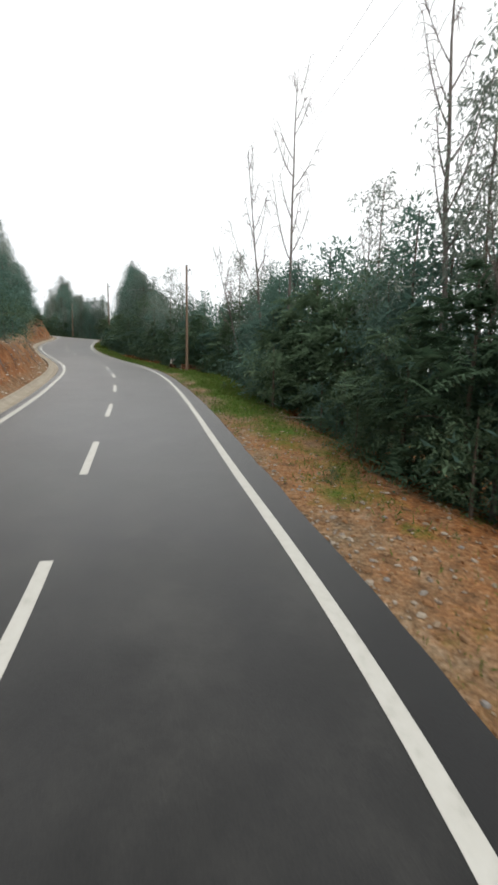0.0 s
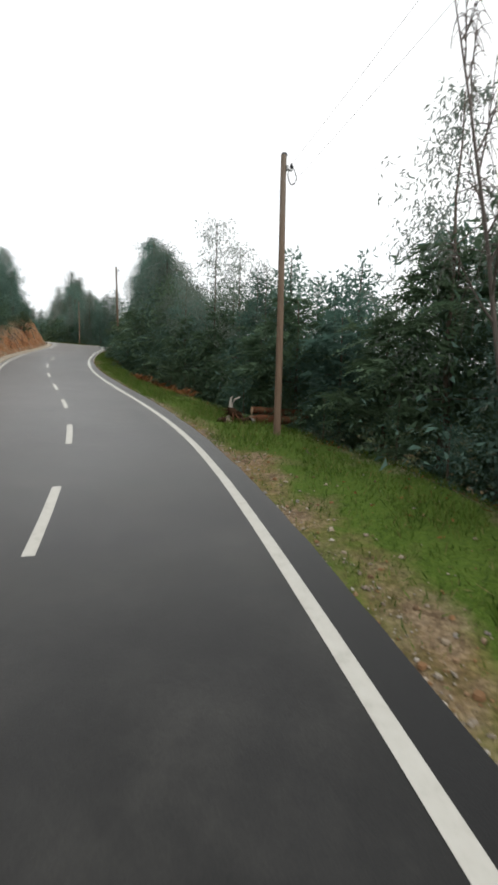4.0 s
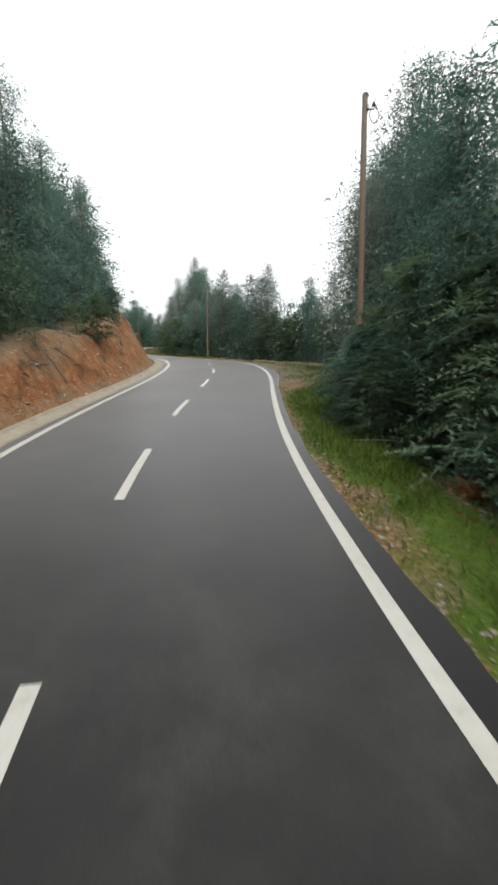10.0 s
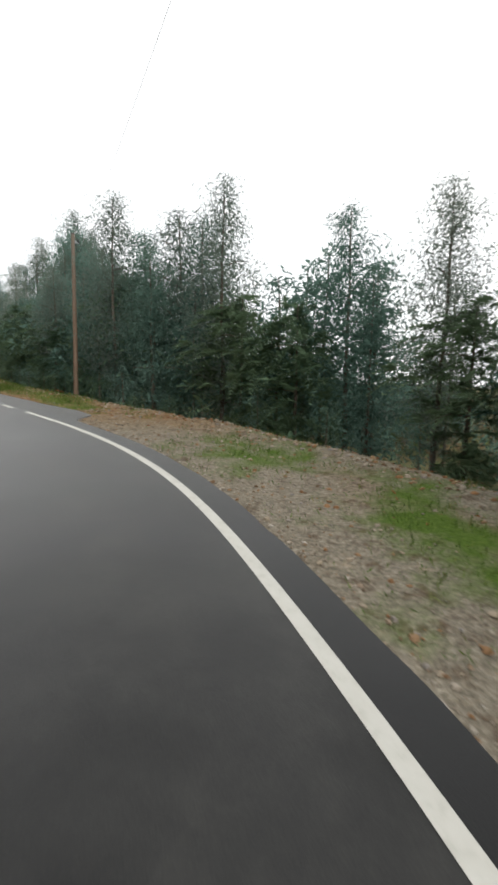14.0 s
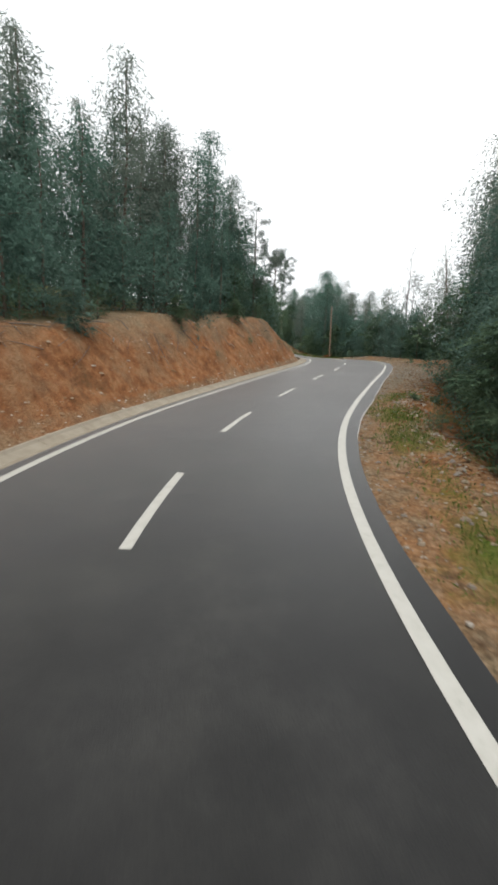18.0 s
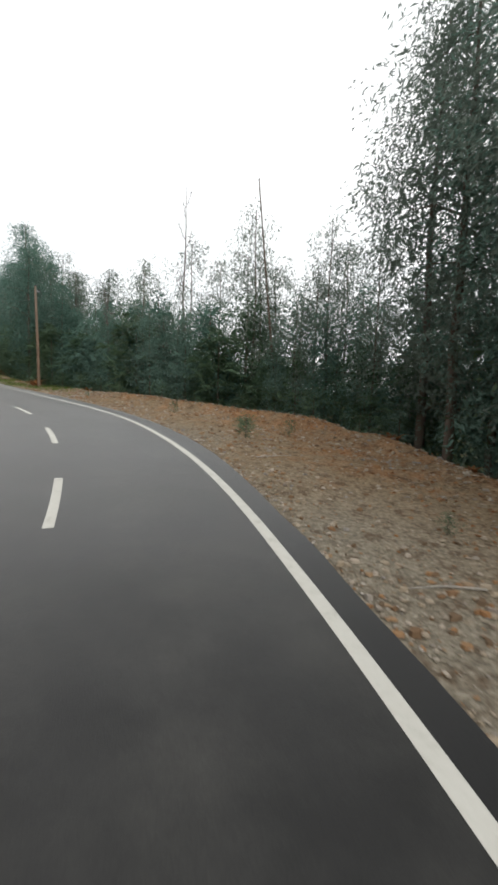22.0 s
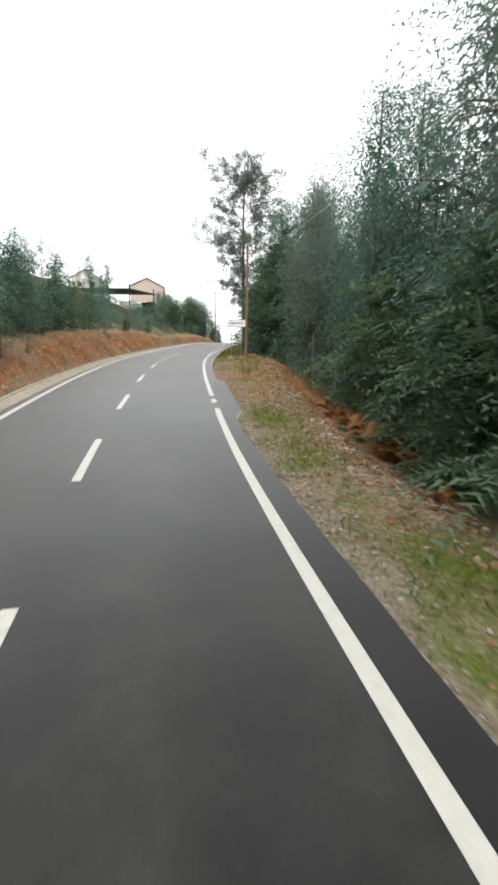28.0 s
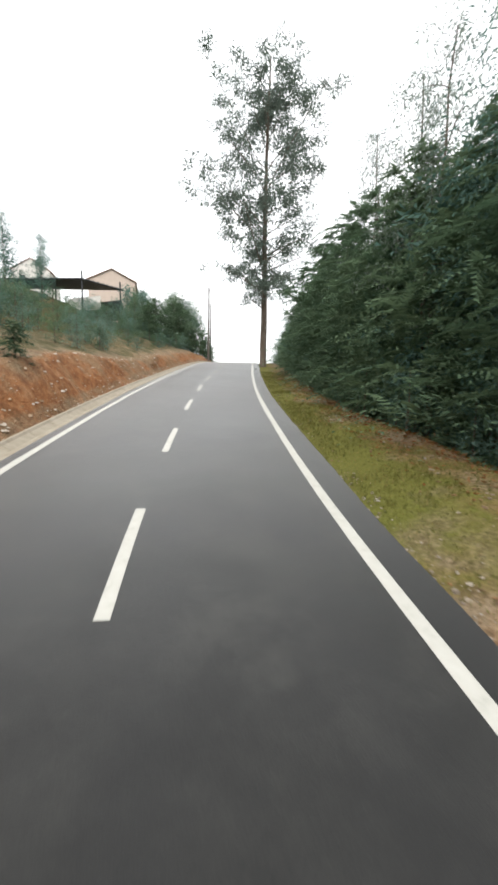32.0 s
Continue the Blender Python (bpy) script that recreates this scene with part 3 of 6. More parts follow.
def wheel_mask(S, U, p):
    out = 0 * S
    for c in (-0.65, -2.05, -3.4, -4.85):
        out += np.exp(-((U - c + (vnoise(S, 0 * S, 9.0, 13) - 0.5) * 0.2) / 0.28) ** 2)
    return out * (0.5 + 0.8 * vnoise(S, U * 3, 5.0, 17))


road = tagged(new("road", ribbon("road", S_FIRST, S_LAST, US, 0.25, road_place, M_ASPHALT, False, {"wheel": wheel_mask, "rim": lambda S, U, p: (U > 0.05) * 1.0})),
              "dark grey asphalt two-lane country road with white lines", "road", kind="structure")

# clay and grass along the right verge
GRASS = [(-8, 0.2), (5, 0.3), (9, 0.42), (12, 0.68), (20, 0.78), (27, 0.86), (40, 0.95), (46, 1.0), (57, 0.9), (62, 0.72), (66, 0.55), (70, 0.45), (77, 0.40), (81, 0.15), (86, 0.5), (89, 0.68), (95, 0.65), (98, 0.44), (103, 0.5), (106, 0.48), (110, 0.06), (138, 0.06), (142, 0.25), (145, 0.6), (151, 0.5), (156, 0.42), (164, 0.4), (168, 0.15), (174, 0.3), (176, 0.28), (178.5, 0.4), (184, 0.46), (262, 0.5)]
# moss and short grass that reach the asphalt's rim
MOSS = [(8, 0.0), (13, 0.5), (20, 0.5), (24, 0.3), (30, 0.45), (36, 0.1), (58, 0.1), (62, 0.45), (68, 0.3), (71, 0.0), (173, 0.0), (177, 0.3), (180.5, 0.85), (262, 0.9)]
CLAY = [(-8, 0.75), (10, 0.7), (14, 0.3), (28, 0.15), (58, 0.3), (62, 0.45), (65, -0.4), (79, -0.42), (82, 0.25), (92, 0.55), (107, 0.5), (112, 0.05), (118, -0.1), (123, 0.08), (128, 0.2), (134, 0.2), (140, -0.1), (144, -0.2), (159, 0.0), (166, 0.35), (176, 0.5), (182, 0.3), (262, 0.3)]


def verge_grass(S, U, p):
    r = U - SHOULDER
    vw = along(S, VERGE)
    band = np.exp(-((r - 0.62 * vw) / (0.42 * vw)) ** 2)
    rim = along(S, MOSS) * np.exp(-(np.clip(r, 0, None) / (0.62 * vw)) ** 4)
    return np.clip(np.maximum(along(S, GRASS) * (0.4 + 0.76 * band), rim) + (fbm(p[..., 0], p[..., 1], 1.3, 21) - 0.5) * 0.85 * (along(S, GRASS) > 0.12), 0, 1)


def verge_moss(S, U, p):
    return np.interp(S, [82, 87, 109, 113, 140, 145, 174, 181], [0, 0.5, 0.5, 0, 0, 0.4, 0.5, 1]) + 0.0 * U


def verge_clay(S, U, p):
    r = U - SHOULDER
    return np.clip(along(S, CLAY) + (r / along(S, VERGE) - 0.6) * 0.9 * (1 - along(S, GRASS)) - 0.5 * along(S, GRASS) * (r > 0.7 * along(S, VERGE)) + (fbm(p[..., 0], p[..., 1], 2.5, 25) - 0.5) * 0.5, -0.6, 1)


VU = np.r_[SHOULDER - 0.35, np.linspace(SHOULDER - 0.1, 9.4, 44)]
verge = tagged(new("verge", ribbon("verge", S_FIRST, S_LAST, VU, 0.4, lambda S, U: land(S, U) + np.array([0, 0, -0.012]), M_VERGE, True, {"clay": verge_clay, "grass": verge_grass, "moss": verge_moss})),
               "roadside verge of tan gravel, orange clay and grass", "verge", kind="structure")


def bank_clay(S, U, p):
    top = (-U - ROAD_W - 0.9 - 0.36 * along(S, BANK)) / 0.5 + (fbm(p[..., 0], p[..., 1], 1.6, 47) - 0.5) * 3.0
    return np.clip(1.15 - 0.75 * np.clip(top, 0, 1) + (fbm(p[..., 0], p[..., 1], 3.0, 41) - 0.5) * 0.8 - 0.7 * np.clip((-U - ROAD_W - 0.9) < 0.35, 0, 1) - 1.3 * np.clip((-U - ROAD_W - 0.9 - along(S, BANK) * 0.62 - 0.3) * 1.4, 0, 1), 0, 1.3)


def bank_grass(S, U, p):
    over = (-U - ROAD_W - 0.9) - (along(S, BANK) * 0.62 + 0.1)
    return np.clip(over * 0.5 + (fbm(p[..., 0], p[..., 1], 2.0, 43) - 0.55) * 0.8 * (over > -0.8), 0, 0.56)


def bank_place(S, U):
    p = land(S, U)
    l = -U - ROAD_W - 0.9
    rough = np.clip(l / 0.5, 0, 1) * ((vnoise(S, -U * 0.6 + p[..., 2], 2.6, 51) - 0.5) * 0.42 + (vnoise(S, -U + p[..., 2] * 0.7, 1.0, 57) - 0.5) * 0.24 + (vnoise(S, -U + p[..., 2], 0.45, 59) - 0.5) * 0.10)
    p += -np.stack([np.interp(S, fine, RIGHT[:, k]) for k in range(3)], -1) * rough[..., None]
    return p


BU = -ROAD_W - np.r_[0.25, 0.7, np.linspace(0.9, 6.0, 40)]
bank = tagged(new("bank", ribbon("bank", S_FIRST, S_LAST, BU[::-1], 0.2, bank_place, M_BANK, True, {"clay": bank_clay, "grass": bank_grass})),
              "cut bank of orange clay with small stones and roots", "bank", kind="structure")

# ---------------------------------------------------------------- road markings
def strip(name, s0, s1, u, w, ds=0.5, lift=0.006):
    ss = np.linspace(s0, s1, max(2, int(math.ceil((s1 - s0) / ds)) + 1))
    S, U = np.meshgrid(ss, [u - w / 2, u + w / 2], indexing="ij")
    if u == 0:
        U = U + along(S, EDGE_U)
    top = rd(S, U, lift).reshape(-1, 3)
    return mesh_np(name, top, grid_faces(*S.shape), M_PAINT)


def marking(name, s0, s1, u, w, label, group=""):
    return tagged(new(name, strip(name, s0, s1, u, w)), label, "road marking", group, "structure")


a = S_FIRST
for b, c in EDGE_GAPS:
    marking("edge_line", a, b, 0, 0.15, "white painted edge line on the asphalt")
    a = c
marking("edge_line", a, S_LAST, 0, 0.15, "white painted edge line on the asphalt")
for b, c in EDGE_DASHES:
    marking("edge_dash", b, c, 0, 0.15, "short white dash of the edge line across a side entrance", "edge line dashes")
marking("edge_line", S_FIRST, S_LAST, -LANE - LEFT_W, 0.15, "white painted edge line beside the concrete gutter")
for k in np.interp(np.arange(0, 51), DASH_NO, DASH_AT):
    k = float(k)
    marking("centre_dash", k, k + DASH_LEN, -LANE, 0.13, "white painted centre line dash on the asphalt", "centre line dashes")

joint = strip("asphalt_joint", 83.6, 89.4, 0.39, 0.012)
joint.materials[0] = M_CONC
tagged(new("asphalt_joint", joint), "pale dusty joint between the lane and the side entrance", "joint", kind="structure")

# ---------------------------------------------------------------- concrete gutter
gut = tagged(new("gutter"), "pale concrete gutter of cast segments beside the bank", "gutter", kind="structure")


def gutter_segment(s0, s1):
    us = -ROAD_W - np.array([0.30, 0.31, 0.36, 0.52, 0.70, 0.74, 0.82, 0.83])
    hs = np.array([-0.12, -0.015, -0.02, -0.045, 0.03, 0.075, 0.075, -0.1])
    ss = np.array([s0, s0 + 0.008, (s0 + s1) / 2, s1 - 0.008, s1])
    S, U = np.meshgrid(ss, us, indexing="ij")
    hh = np.broadcast_to(hs, S.shape).copy()
    hh[[0, -1]] -= 0.02
    return mesh_np("segment", rd(S, U, hh).reshape(-1, 3), grid_faces(*S.shape)[:, ::-1], M_CONC)


s = S_FIRST + 0.5
while s < S_LAST - 2:
    part("segment", gutter_segment(s, s + 1.18), gut)
    s += 1.2

# ---------------------------------------------------------------- plants
def leaf_quads(c, d, length, width, rg, fold=0.25):
    """Folded leaf blades at c that point along d."""
    n = len(c)
    d = d / (np.linalg.norm(d, axis=1, keepdims=True) + 1e-9)
    r = rg.normal(size=(n, 3))
    a = np.cross(d, r)
    a /= np.linalg.norm(a, axis=1, keepdims=True) + 1e-9
    b = np.cross(d, a)
    L, Wd = length[:, None], width[:, None]
    v = np.stack([c, c + d * L * 0.45 + a * Wd * 0.5 + b * Wd * fold, c + d * L, c + d * L * 0.45 - a * Wd * 0.5 + b * Wd * fold], 1)
    return v.reshape(-1, 3), np.arange(4 * n).reshape(n, 4)


def leaf_blades(c, d, length, width, rg):
    """Narrow three-cornered leaf blades at c that point along d."""
    n = len(c)
    d = d / (np.linalg.norm(d, axis=1, keepdims=True) + 1e-9)
    a = np.cross(d, rg.normal(size=(n, 3)))
    a /= np.linalg.norm(a, axis=1, keepdims=True) + 1e-9
    L, Wd = length[:, None], width[:, None]
    v = np.stack([c - a * Wd * 0.35, c + d * L * 0.38 + a * Wd * 0.65, c + d * L], 1)
    return v.reshape(-1, 3), np.arange(3 * n).reshape(n, 3)


def limb(start, az, length, lift, rg, n=5, sag=0.0):
    """Points of a bent limb."""
    t = np.linspace(0, 1, n)
    d = np.array([math.cos(az), math.sin(az), 0])
    side = np.array([-d[1], d[0], 0])
    w = rg.normal(0, 0.09, 2)
    return start + np.outer(t * length, d) + np.outer(length * (lift * t - sag * t * t), [0, 0, 1]) + np.outer(length * w[0] * t * t, side)


def lobe_leaves(cc, rl, n, rg, leaf, droop, flat=0.8, core=2, inner=None):
    """Leaf blades on the shells of leaf clumps at cc, with a few broad blades inside each."""
    k = len(cc)
    c, r = np.repeat(cc, n, 0), np.repeat(rl, n)[:, None]
    d = rg.normal(size=(k * n, 3)) + np.array([0, 0, 0.3])
    d /= np.linalg.norm(d, axis=1, keepdims=True)
    p = c + d * r * (0.5 + 0.65 * rg.random((k * n, 1))) * [1, 1, flat]
    dd = d * 0.55 + rg.normal(0, 0.42, (k * n, 3)) + np.array([0, 0, -0.8 * droop])
    items = [leaf_blades(p, dd, leaf[0] * rg.uniform(0.55, 1.35, k * n), leaf[1] * rg.uniform(0.7, 1.25, k * n), rg)]
    if core:
        deep = np.ones(k, bool) if inner is None else inner
        cc, rl = cc[deep], rl[deep]
        k = len(cc)
        core = 2 * core
        c, r = np.repeat(cc, core, 0), np.repeat(rl, core)
        q = c + rg.normal(0, 0.32, (k * core, 3)) * r[:, None]
        dd = rg.normal(size=(k * core, 3))
        dd /= np.linalg.norm(dd, axis=1, keepdims=True)
        items.append(leaf_blades(q - dd * r[:, None] * 0.42, dd, r * 0.66, r * 0.24, rg))
    return join_vf(items)


def spray_leaves(cc, rl, hub, n, rg, leaf):
    """Feathery sprays: thin ribs that arch outwards from each clump, with leaflets to both sides."""
    m = 9
    k = len(cc) * n
    c, r = np.repeat(cc, n, 0), np.repeat(rl, n)[:, None]
    d = c - np.repeat(hub, n, 0)
    d[:, 2] = 0
    d = 0.8 * d / (np.linalg.norm(d, axis=1, keepdims=True) + 1e-6) + rg.normal(0, 0.55, (k, 3)) * [1, 1, 0.5] + [0, 0, 0.12]
    d /= np.linalg.norm(d, axis=1, keepdims=True)
    side = np.cross(d, [0, 0, 1.0]) + rg.normal(0, 0.22, (k, 3))
    side /= np.linalg.norm(side, axis=1, keepdims=True)
    flat = np.cross(side, d)
    run = r * rg.uniform(1.3, 2.3, (k, 1))
    items = []
    for q in np.linspace(0.12, 1.0, m):
        at = c + d * run * (q - 0.25) - np.array([0, 0, 1.0]) * run * 0.34 * q * q
        ln = leaf[0] * (1.15 - 0.75 * q) * rg.uniform(0.8, 1.2, (k, 1))
        for sg in (-1, 1):
            tip = at + (side * sg + 0.55 * d - [0, 0, 0.2]) * ln + flat * rg.normal(0, 0.02, (k, 1))
            items.append(np.stack([at - d * leaf[1] * 0.6, at + d * leaf[1] * 0.9, tip], 1).reshape(-1, 3))
    v = np.concatenate(items)
    return v, np.arange(len(v)).reshape(-1, 3)


def make_tree(name, seed, H, base, radius, n_limb, per_lobe, lift, sag, leaf, droop, leafmat, trunk_r, lobe=(0.2, 0.16), lean=0.03, core=6, flat=0.8, n_show=3, deep=0.5, spray=0):
    """Meshes of trunk with limbs, and crown. radius: (fraction of height, metres) table."""
    rg = np.random.default_rng(seed)
    t = np.linspace(0, 1, 9)
    w = np.cumsum(rg.normal(0, lean, (9, 2)), 0) * H * 0.12
    w -= w[0]
    pts = np.stack([w[:, 0], w[:, 1], t * H * 0.97 - 0.4 * (t == 0)], 1)
    trunk = tube(pts, trunk_r * (1 - 0.88 * t) + 0.006, 7)
    limbs, cs, rs, qs, hs = [], [], [], [], []
    rt = np.array(radius)
    for k in range(n_limb):
        f = base + (1 - base) * ((k + rg.random()) / n_limb) ** 0.9
        f = min(f, 0.985)
        R = np.interp(f, rt[:, 0], rt[:, 1]) * rg.uniform(0.55, 1.15)
        az = k * 2.39996 + rg.normal(0, 0.5)
        st = np.array([np.interp(f, t, pts[:, 0]), np.interp(f, t, pts[:, 1]), f * H * 0.97])
        lp = limb(st, az, R, lift * rg.uniform(0.6, 1.3), rg, 5, sag)
        if R > 0.4 and len(limbs) < n_show and k * n_show >= len(limbs) * n_limb:
            limbs.append(mesh_np("limb", *tube(lp[[0, 2, 4]], np.array([trunk_r * (1 - 0.85 * f) * 0.5, trunk_r * 0.25, 0.005]), 4), M_BARK, True))
        nc = 1 + int(R / 0.42 + rg.random() * 0.7)
        q = np.linspace(1.0, 0.3, nc) if nc > 1 else np.array([0.8])
        cc = np.stack([np.interp(q, np.linspace(0, 1, 5), lp[:, j]) for j in range(3)], 1) + rg.normal(0, 0.06 + 0.09 * R, (nc, 3))
        cs.append(cc)
        hs.append(np.repeat(st[None], nc, 0))
        qs.append((q < deep) & (R > 0.5))
        rs.append((lobe[0] + lobe[1] * R) * rg.uniform(0.65, 1.25, nc))
    c, r = np.concatenate(cs), np.concatenate(rs)
    ok = c[:, 2] > 0.05
    crown = lobe_leaves(c[ok], r[ok], per_lobe, rg, leaf, droop, flat, core, np.concatenate(qs)[ok])
    if spray:
        crown = join_vf([crown, spray_leaves(c[ok], r[ok], np.concatenate(hs)[ok], spray, rg, (0.17, 0.030))])
    return dict(trunk=mesh_np("trunk", *trunk, M_BARK, True), limbs=limbs, crown=mesh_np("crown", *crown, leafmat))


def plant(kind, meshes, m, label, category, group):
    root = tagged(new(kind), label, category, group)
    root.matrix_world = m
    for nm in ("trunk", "crown"):
        if meshes.get(nm):
            part(nm, meshes[nm], root)
    for me in meshes["limbs"]:
        part("limb", me, root)
    return root


def tree_at(kind, meshes, s, u, scale, label, category, group, sink=0.12, turn=None, tilt=0.0, wide=1.0):
    p = land(s, u)
    z = turn if turn is not None else rng.uniform(0, 360)
    m = pose(float(p[0]), float(p[1]), float(p[2]) - sink, tilt, 0, z) @ Matrix.Diagonal((scale * wide, scale * wide, scale * rng.uniform(0.92, 1.1), 1))
    return plant(kind, meshes, m, label, category, group)


CONE = [(0, 0.75), (0.15, 1.25), (0.4, 1.15), (0.7, 0.75), (0.9, 0.4), (1, 0.12)]
SLIM = [(0, 0.6), (0.25, 1.25), (0.5, 1.4), (0.75, 1.1), (0.92, 0.6), (1, 0.2)]
BUSH = [(0, 1.0), (0.3, 1.35), (0.6, 1.22), (0.85, 0.8), (1, 0.3)]
YOUNG = [make_tree("young", 10 + i, 5.2, 0.03, CONE, 46, 52, 0.55, 0.3, (0.115, 0.038), 0.4, M_BLUE, 0.05) for i in range(3)]
YOUNG_B = [make_tree("young", 20 + i, 5.2, 0.03, CONE, 42, 21, 0.55, 0.3, (0.16, 0.058), 0.4, M_BLUE, 0.05) for i in range(3)]
TALL_F = [make_tree("tall", 40 + i, 9.0, 0.10, SLIM, 66, 58, 0.8, 0.45, (0.125, 0.036), 0.8, (M_BLUE, M_GREY)[i], 0.09, (0.25, 0.2), flat=1.15, n_show=5, core=2, deep=0.42) for i in range(2)]
BROAD = [make_tree("broad", 60 + i, 6.2, 0.02, [(a, 1.5 * r) for a, r in BUSH], 60, 14, 0.3, 0.3, (0.09, 0.03), 0.1, (M_FEATHER, M_GREEN)[i], 0.07, (0.2, 0.15), core=3, spray=5) for i in range(2)]
TALL = [make_tree("tall", 30 + i, 9.0, 0.10, SLIM, 60, 25, 0.8, 0.45, (0.17, 0.046), 0.8, (M_BLUE, M_GREY, M_BLUE, M_GREY)[i], 0.09, (0.24, 0.19), flat=1.15, n_show=5, core=3, deep=0.5) for i in range(4)]
SPARSE = [make_tree("sparse", 50 + i, 7.0, 0.2, SLIM, 46, 24, 0.85, 0.4, (0.13, 0.036), 0.9, M_GREY, 0.045, (0.14, 0.11), core=0, flat=1.2, n_show=6) for i in range(3)]
FINE = [make_tree("sparse", 55 + i, 10.0, 0.25, SLIM, 62, 30, 0.85, 0.4, (0.115, 0.032), 0.9, M_GREY, 0.06, (0.15, 0.11), core=0, flat=1.2, n_show=5) for i in range(2)]
ACACIA = [make_tree("acacia", 70 + i, 3.6, 0.02, BUSH, 44, 16, 0.3, 0.25, (0.088, 0.03), 0.1, (M_GREEN, M_BLUE, M_FEATHER, M_GREEN)[i], 0.05, core=3, spray=5) for i in range(4)]
ACACIA_B = [make_tree("acacia", 80 + i, 3.6, 0.02, BUSH, 42, 24, 0.3, 0.25, (0.13, 0.05), 0.1, (M_GREEN, M_BLUE)[i], 0.05) for i in range(2)]
SHRUB = [make_tree("shrub", 90 + i, 1.5, 0.02, [(0, 0.6), (0.4, 0.85), (0.8, 0.5), (1, 0.2)], 22, 28, 0.5, 0.2, (0.07, 0.028), 0.2, (M_GREEN, M_BLUE, M_GREEN)[i], 0.025, (0.10, 0.14), n_show=0, core=3) for i in range(3)]

T_YOUNG = ("young_eucalyptus", "young eucalyptus with dense blue-green leaves down to the ground", "tree")
T_TALL = ("eucalyptus_tree", "tall slender eucalyptus with drooping grey-green leaves", "tree")
T_SPARSE = ("sparse_eucalyptus", "thin eucalyptus sapling with sparse hanging leaves", "tree")
T_ACACIA = ("acacia_bush", "dense feathery dark green acacia bush beside the verge", "bush")
T_SHRUB = ("shrub", "low leafy green shrub at the edge of the wood", "shrub")


def grow(t, variants, s, u, scale, group, **kw):
    return tree_at(t[0], variants[int(rng.integers(len(variants)))], s, u, scale, t[1], t[2], group, **kw)


RIGHT_H = [(-8, 5.6), (10, 5.6), (23, 6.0), (36, 5.6), (40, 5.6), (44.5, 6.0), (50, 7.6), (57, 7.2), (63, 8.4), (72, 8.2), (78, 6.7), (84, 7.4), (88, 6.8), (94, 5.2), (103, 5.3), (111, 8.0), (120, 8.8), (125, 9.4), (128, 6.4), (137, 6.3), (144, 6.6), (150, 7.8), (156, 10.0), (161.5, 11.5), (168, 10.4), (175, 10.8), (184, 8.5), (262, 8.0)]
RIGHT_TALL = [(-8, 0.0), (30, 0.1), (40, 0.55), (60, 0.75), (78, 0.75), (88, 0.6), (98, 0.8), (125, 0.85), (128, 0.1), (142, 0.1), (148, 0.75), (262, 0.7)]
LEFT_H = [(-8, 9.5), (30, 10.4), (58, 10.8), (66, 8.0), (72, 7.2), (78, 7.2), (90, 7.6), (101, 7.8), (107, 10.0), (116, 9.5), (121, 7.2), (126, 6.0), (140, 5.6), (165, 5.2), (177, 4.2), (183, 0.0), (262, 0.0)]


FRONT_H = [(-8, 4.5), (12, 4.8), (26, 4.9), (40, 4.5), (50, 4.5), (60, 5.0), (70, 4.5), (80, 4.6), (90, 4.3), (104, 4.6), (110, 5.6), (125, 5.4), (128, 5.0), (142, 4.8), (150, 5.0), (170, 5.4), (180, 6.6), (184, 8.8), (188, 8.2), (206, 8.0), (216, 6.0), (262, 5.0)]


SET_BACK = [(-8, 0.1), (32, 0.2), (35, 0.7), (44, 0.7), (48, 0.2), (60, 0.2), (62, 0.5), (76, 0.5), (82, 0.2), (90, 0.25), (96, 0.6), (104, 0.55), (112, 0.3), (116, 0.5), (133, 0.4), (137, 0.0), (150, 0.1), (156, 0.4), (159, 1.3), (168, 1.0), (172, 0.3), (262, 0.1)]


